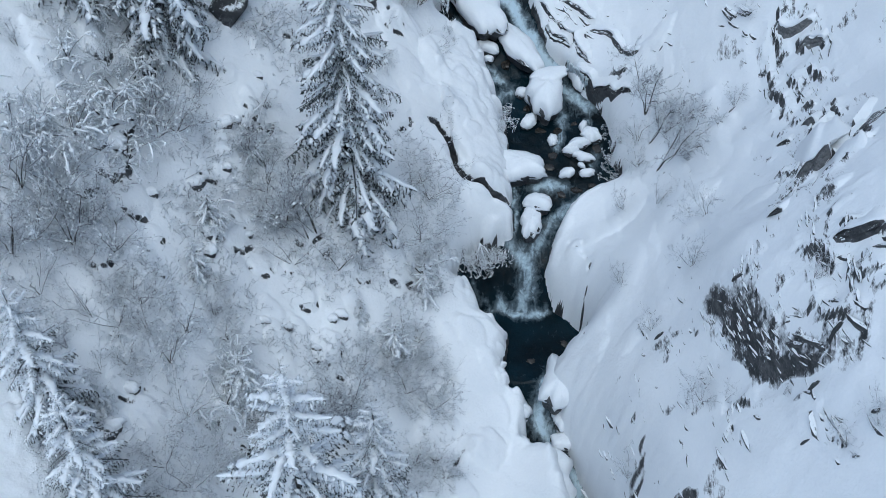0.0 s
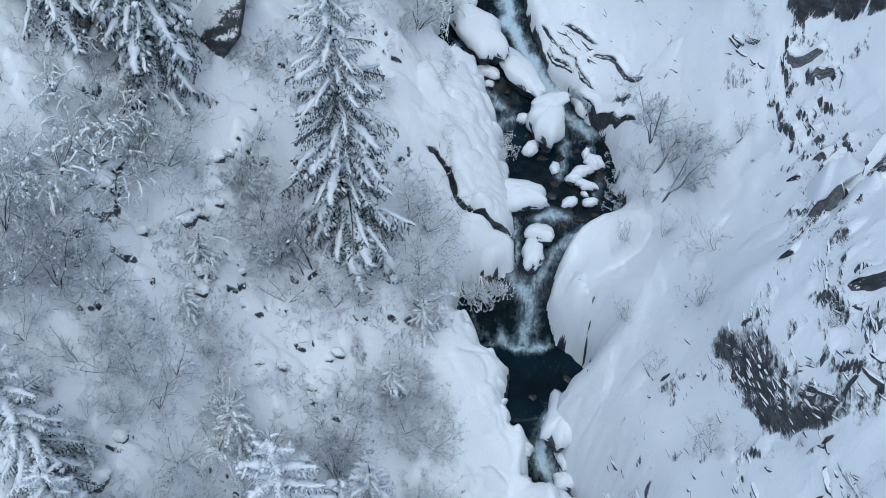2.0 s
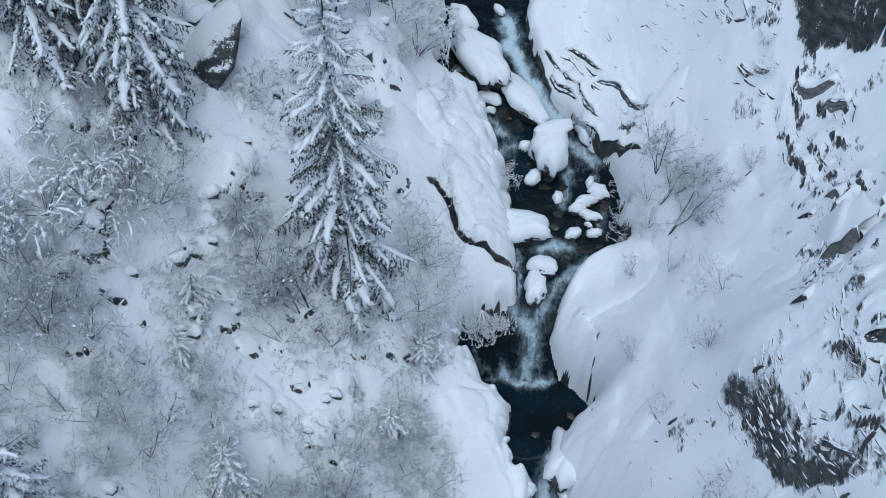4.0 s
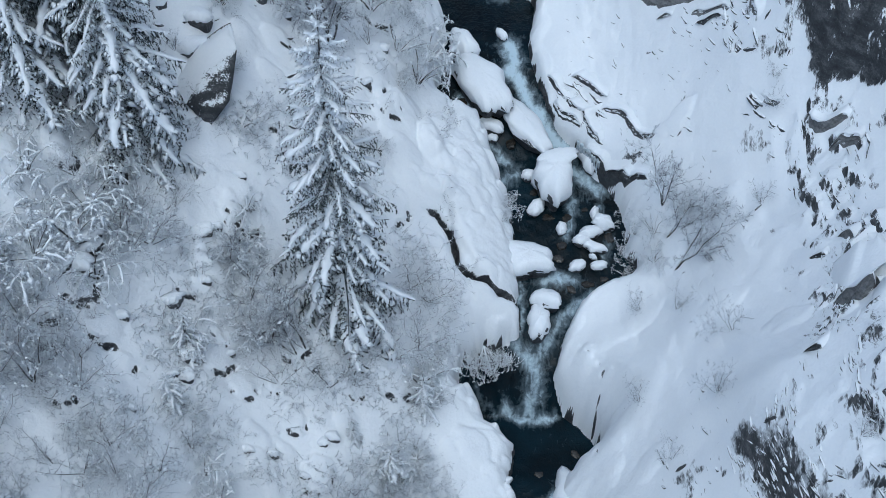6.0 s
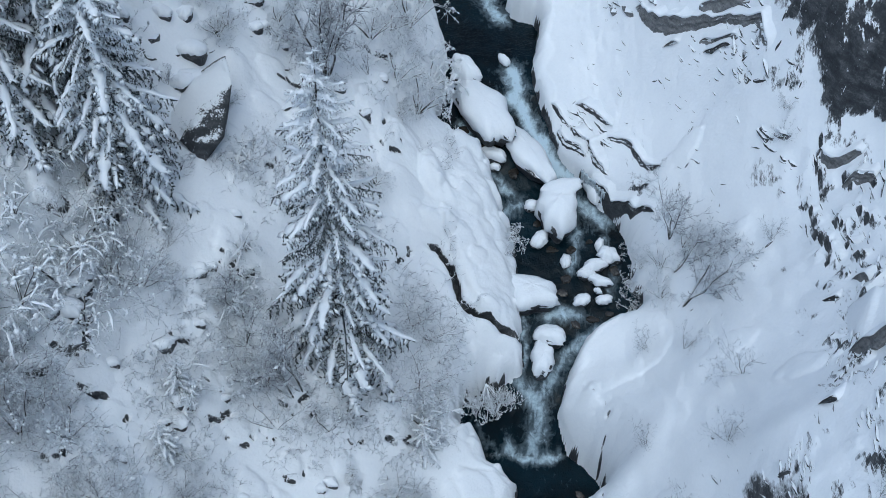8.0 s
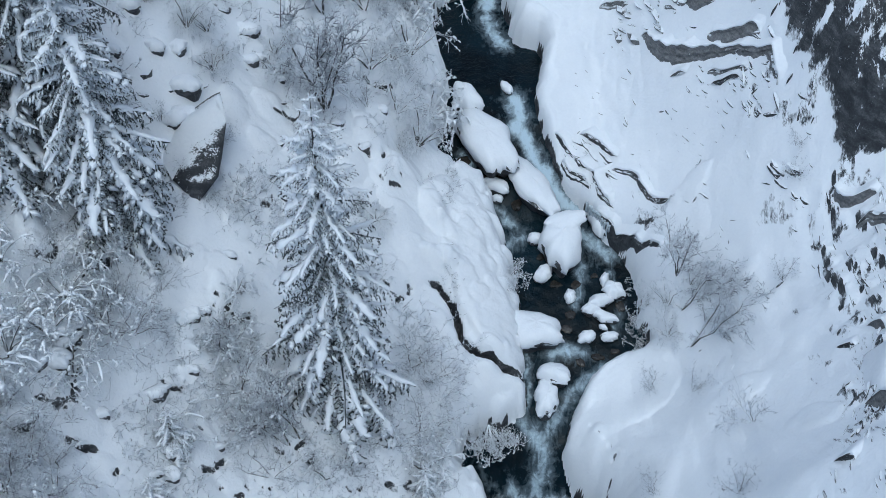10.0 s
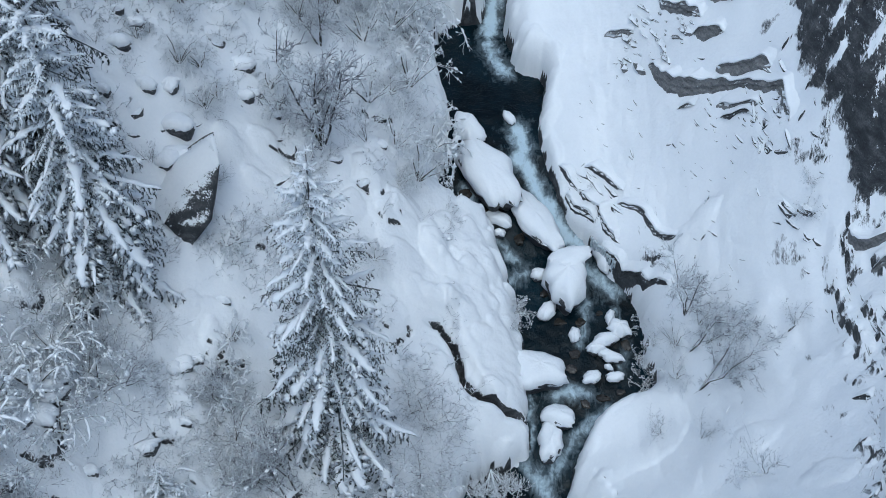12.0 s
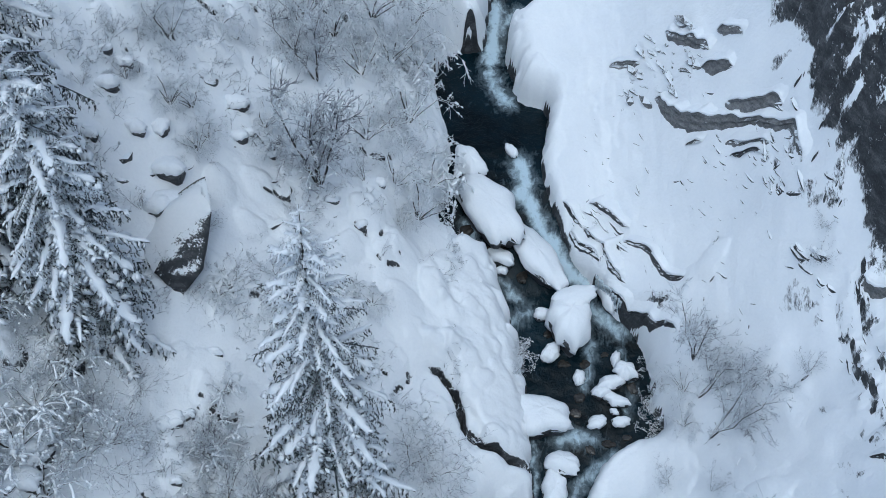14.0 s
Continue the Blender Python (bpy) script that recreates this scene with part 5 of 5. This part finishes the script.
def build_outcrops():
    for n, (label, cx, cy, ax, ay, turn, strike, wobble, count, size, tall, pieces) in enumerate(OUTCROPS):
        random.seed(700 + n)
        home = new("rock_outcrop", None)
        tagged(home, label, "rock outcrop", "outcrops in the ravine")
        home.location = (cx, cy, height_at(cx, cy))
        back = home.matrix_basis.inverted()
        c, s = math.cos(radians(turn)), math.sin(radians(turn))
        for _ in range(count):
            r, a = random.random() ** 0.5, random.uniform(0, 2 * math.pi)
            u, v = ax * r * math.cos(a), ay * r * math.sin(a)
            big = size * random.choice((0.4, 0.55, 0.7, 0.9, 1.4))
            m = slab_pose(cx + u * c - v * s, cy + u * s + v * c, strike + random.gauss(0, wobble), big, random.uniform(0.9, 2.2), tall * random.uniform(0.5, 1.2), 0.35 if pieces is GREY_SLABS else 0.75)
            part("slab", random.choice(pieces), home, back @ m)
    for n, (label, line, spread, count, size, pieces) in enumerate(BANDS):
        random.seed(760 + n)
        home = new("rock_outcrop", None)
        tagged(home, label, "rock outcrop", "outcrops in the ravine")
        home.location = (*line[0], height_at(*line[0]))
        back = home.matrix_basis.inverted()
        run = [math.dist(a, b) for a, b in zip(line, line[1:])]
        for _ in range(count):
            k = random.choices(range(len(run)), run)[0]
            (x0, y0), (x1, y1) = line[k], line[k + 1]
            s = random.random()
            x, y = x0 + (x1 - x0) * s + random.gauss(0, spread), y0 + (y1 - y0) * s + random.gauss(0, spread)
            strike = math.degrees(math.atan2(y1 - y0, x1 - x0)) + random.gauss(0, 13)
            m = slab_pose(x, y, strike, size * random.choice((0.4, 0.6, 0.8, 1.2)), random.uniform(0.9, 2.4), random.uniform(0.5, 1.0))
            part("slab", random.choice(pieces), home, back @ m)
    for n, (label, line, stone) in enumerate(LEDGE_FACES + DARK_FACES):
        build_ledge(label, line, stone, 40 + n)


def build_undergrowth():
    """Dead stalks, sprigs and low twigs that stand out of the snow, with clots of snow caught in them."""
    rng = np.random.RandomState(4)
    x, y = rng.uniform(-16, 0.5, 26000), rng.uniform(18, 57, 26000)
    dense = fbm(x / 2.6, y / 2.6, 3, 191) + 0.16 * smooth(33, 27, y) + 0.10 * smooth(-9, -12, x) + 0.12 * smooth(44, 48, y) * smooth(-7, -5, x)
    keep = (dense > 0.10 + 0.2 * rng.rand(len(x))) & (shore(x, y) > 0.5)
    x, y = x[keep], y[keep]
    root = np.stack([x, y, land(x, y) - 0.04], -1)
    n = len(x)
    way = np.stack([rng.normal(0.1, 0.55, n), rng.normal(-0.1, 0.55, n), rng.uniform(0.4, 1.1, n)], -1)
    way *= (rng.uniform(0.2, 0.75, n) / np.linalg.norm(way, axis=1))[:, None]
    u = np.linspace(0, 1, 4)[None, :, None]
    main = root[:, None] + way[:, None] * u - np.array((0, 0, 0.12)) * u**2 + 0.03 * u * rng.normal(size=(n, 4, 3))
    stalks, clots = Reeds(), Reeds()
    stalks.tubes(main, 0.010 * np.array((1, 0.85, 0.65, 0.4))[None] * rng.uniform(0.7, 1.3, (n, 1)), 3)
    kids = sprout(rng, main, 4, 0.5, 2, 0.6, 0.1, 0.1)
    stalks.tubes(kids, 0.0065 * np.array((1.0, 0.5))[None] * np.ones((len(kids), 1)), 3)
    home = tagged(new("undergrowth", stalks.mesh("undergrowth", TWIGS)), "thin dead stalks and sprigs standing out of the snow", "undergrowth", kind="stuff")
    pick = rng.randint(0, len(kids), int(1.3 * n))
    at, w = along(kids[pick], rng.uniform(0.1, 1, (len(pick), 1)))
    clots.lumps(at[:, 0], rng.uniform(0.018, 0.050, len(pick)) * (1 + 0.7 * (rng.rand(len(pick)) < 0.1)), w[:, 0], rng, 0.7, 1.4)
    tagged(part("snow_load", clots.mesh("snow_load", CAP), home), kind="stuff")


# Wet stones that break the water, bare of snow.
WET = [
    (5.33, 39.54, 0.30),
    (5.12, 38.91, 0.28),
    (5.60, 40.99, 0.25),
    (6.48, 41.40, 0.20),
    (5.64, 37.46, 0.25),
    (6.36, 37.69, 0.30),
    (7.08, 37.93, 0.20),
    (4.75, 40.99, 0.30),
    (4.20, 42.34, 0.30),
    (3.16, 44.77, 0.40),
    (7.46, 39.93, 0.30),
    (5.62, 31.09, 0.25),
    (4.01, 30.13, 0.20),
    (0.78, 46.54, 0.40),
    (2.04, 45.79, 0.40),
]


HANG, HANG_WAY = (1.72, 34.45, 3.06), (0.45, -2.0, -1.7)


def build_hanging_branch():
    """A thickly frosted branch that reaches down from the bank over the chute."""
    for i, (turn, size) in enumerate(((0, 2.9), (75, 2.5))):
        ob = new("shrub", None)
        ob.matrix_basis = Matrix.Translation(HANG) @ Vector(HANG_WAY).to_track_quat("Z", "Y").to_matrix().to_4x4() @ pose(0, 0, 0, 0, 0, turn) @ Matrix.Diagonal((size, size, size, 1))
        tagged(ob, "frosted branch hanging down over the falling stream", "shrub", "bare shrubs on the slopes")
        stem, twig, load = SHRUB_KINDS["frosted"][i]
        part("stem", stem, ob)
        tagged(part("crown", twig, ob), kind="stuff")
        tagged(part("snow_load", load, ob), kind="stuff")


def build_wet_stones():
    for i, (x, y, s) in enumerate(WET):
        random.seed(820 + i)
        rock, _ = boulder_meshes(s, s * random.uniform(0.6, 0.9), s * 0.6, 820 + i)
        rock.materials.clear()
        rock.materials.append(WET_STONE)
        ob = new("stone", rock)
        ob.matrix_basis = pose(x, y, level_at(y) - 0.22 * s, 0, 0, random.uniform(0, 180))
        tagged(ob, "wet brown stone breaking the stream surface", "stone", "wet stones in the stream")


# Icicles hang from the lip of the snow along the foot of the ledges.
def build_icicles():
    random.seed(33)
    home = new("icicle_row", None)
    tagged(home, "row of icicles hanging from a snow-covered ledge", "icicles")
    home.location = (6.7, 43.5, level_at(43.5) + 1.0)
    for i in range(18):
        s = (i + random.random()) / 18
        x, y = 6.18 + 0.95 * s, 44.2 - 1.35 * s
        ln = random.uniform(0.3, 0.95)
        soup = Soup()
        soup.tube([Vector((0, 0, 0.15)), Vector((0, 0, -0.3 * ln)), Vector((0.01, 0, -0.7 * ln)), Vector((0, 0.01, -ln))], [0.06, 0.05, 0.03, 0.006], 6)
        part("icicle", soup.mesh("icicle", ICE), home, pose(x - 6.7, y - 43.5, random.uniform(-0.1, 0.1)))


def scatter_shrubs(first):
    """Low growth between the larger shrubs of the forested side."""
    random.seed(55)
    n = 0
    while n < 104:
        x, y = random.uniform(-14, 1.0), random.uniform(19, 34)
        if n >= 70:
            x, y = random.uniform(-6.5, 0.5), random.uniform(18.5, 29)
        elif n >= 45:
            y = random.uniform(38, 56)
        if x > -0.2 - 0.08 * abs(y - 30) or noise.noise(Vector((x * 0.35, y * 0.35, 3))) < -0.05:
            continue
        kind = random.choice(("bush", "bush", "twig", "laden"))
        build_shrub(x, y, kind, random.uniform(0.7, 1.6), random.uniform(-18, 12), first + n)
        n += 1


BLOCK_A, BLOCK_B, BLOCK_C, BLOCK_D, BLOCK_E = (-9.58, 37.6, 14.0), (-8.74, 37.2, 13.2), (-7.95, 37.7, 14.1), (-7.6, 38.9, 15.6), (-8.79, 38.5, 14.9)


def build_block():
    """The big wedge of rock on the forested side: a split face below, snow lying back from its edge."""
    front = [BLOCK_A, BLOCK_B, BLOCK_C, BLOCK_D, BLOCK_E]
    base = Vector((-8.8, 38.3, 13.0))
    bm = bmesh.new()
    for p in front:
        bm.verts.new(Vector(p) - base)
        bm.verts.new(Vector(p) - base + Vector((-0.4, 1.5, 0.1 if p[2] > 14.5 else -1.4)))
    bmesh.ops.convex_hull(bm, input=bm.verts)
    bmesh.ops.triangulate(bm, faces=bm.faces)
    bmesh.ops.subdivide_edges(bm, edges=bm.edges, cuts=7, use_grid_fill=True)
    for v in bm.verts:
        n = noise.noise(v.co * 1.6) * 0.14 + noise.noise(Vector((v.co.x * 2, v.co.y * 2, v.co.z * 7))) * 0.06
        v.co += v.co.normalized() * n
    me = bpy.data.meshes.new("rock")
    bm.to_mesh(me)
    bm.free()
    me.polygons.foreach_set("use_smooth", np.ones(len(me.polygons), bool))
    me.materials.append(ROCK)
    ob = new("boulder", None)
    ob.location = base
    tagged(ob, "large bare grey boulder with snow on top", "boulder")
    part("rock", me, ob)
    snow = Soup()
    edge = [Vector(BLOCK_A), Vector(BLOCK_A).lerp(Vector(BLOCK_E), 0.5), Vector(BLOCK_E), Vector(BLOCK_E).lerp(Vector(BLOCK_D), 0.5), Vector(BLOCK_D)]
    for row in range(6):
        for k in range(9):
            q = edge[k // 2].lerp(edge[min(4, k // 2 + 1)], (k % 2) / 2)
            back = Vector((-0.18, 0.30, 0.02)) * row
            lift = (0.02, 0.13, 0.18, 0.12, -0.1, -0.7)[row] + 0.08 * noise.noise(Vector((k * 0.6, row * 0.7, 3)))
            snow.v.append(q - base + back + Vector((0.03, -0.05, lift)) + 0.16 * Vector((noise.noise(Vector((k * 1.3, row, 5))), noise.noise(Vector((k * 1.3, row, 9))), 0)))
    for row in range(5):
        for k in range(8):
            p = row * 9 + k
            snow.f.append((p, p + 1, p + 10, p + 9))
    part("snow_cap", snow.mesh("snow_cap", CAP), ob)


def build_all():
    for i, (x, y, a, b, h, turn) in enumerate(RAPIDS_BOULDERS + POOL_BOULDERS):
        label = "stream boulder with a thick rounded snow cap" if min(a, b) > 0.4 else "small stream stone under a snow cap"
        build_boulder(x, y, level_at(y) + 0.40 * h, a, b, h, turn, 20 + i, "boulder", label, "boulders in the stream", 0.08 + 0.25 * min(a, b))
    # the cap stone on the largest boulder
    build_boulder(5.25, 43.15, level_at(43.2) + 1.0, 0.90, 0.62, 0.45, 10, 77, "boulder", "snow-capped block leaning on a larger boulder", "boulders in the stream", 0.16, 0.0, 0.22)
    build_block()
    random.seed(9)
    for i, (x, y, s) in enumerate(SLOPE_ROCKS + BANK_ROCKS):
        a = s * random.uniform(0.55, 0.75)
        build_boulder(x, y, height_at(x, y) - 0.05 * s, a, a * random.uniform(0.55, 0.85), a * 0.75, random.uniform(-25, 25), 900 + i, "snowy_rock", "dark rock showing beneath a cushion of snow", "rocks in the slope", 0.10 + 0.1 * a, 0.0, 0.28)
    build_outcrops()
    build_undergrowth()
    for i, (x, y, high, reach, label, tiers) in enumerate(SPRUCES):
        build_spruce(x, y, high, reach, 70 + i, label, tiers, 0.90)
    for i, row in enumerate(SHRUBS):
        build_shrub(*row, i)
    scatter_shrubs(len(SHRUBS))
    build_hanging_branch()
    build_wet_stones()
    build_icicles()


build_all()
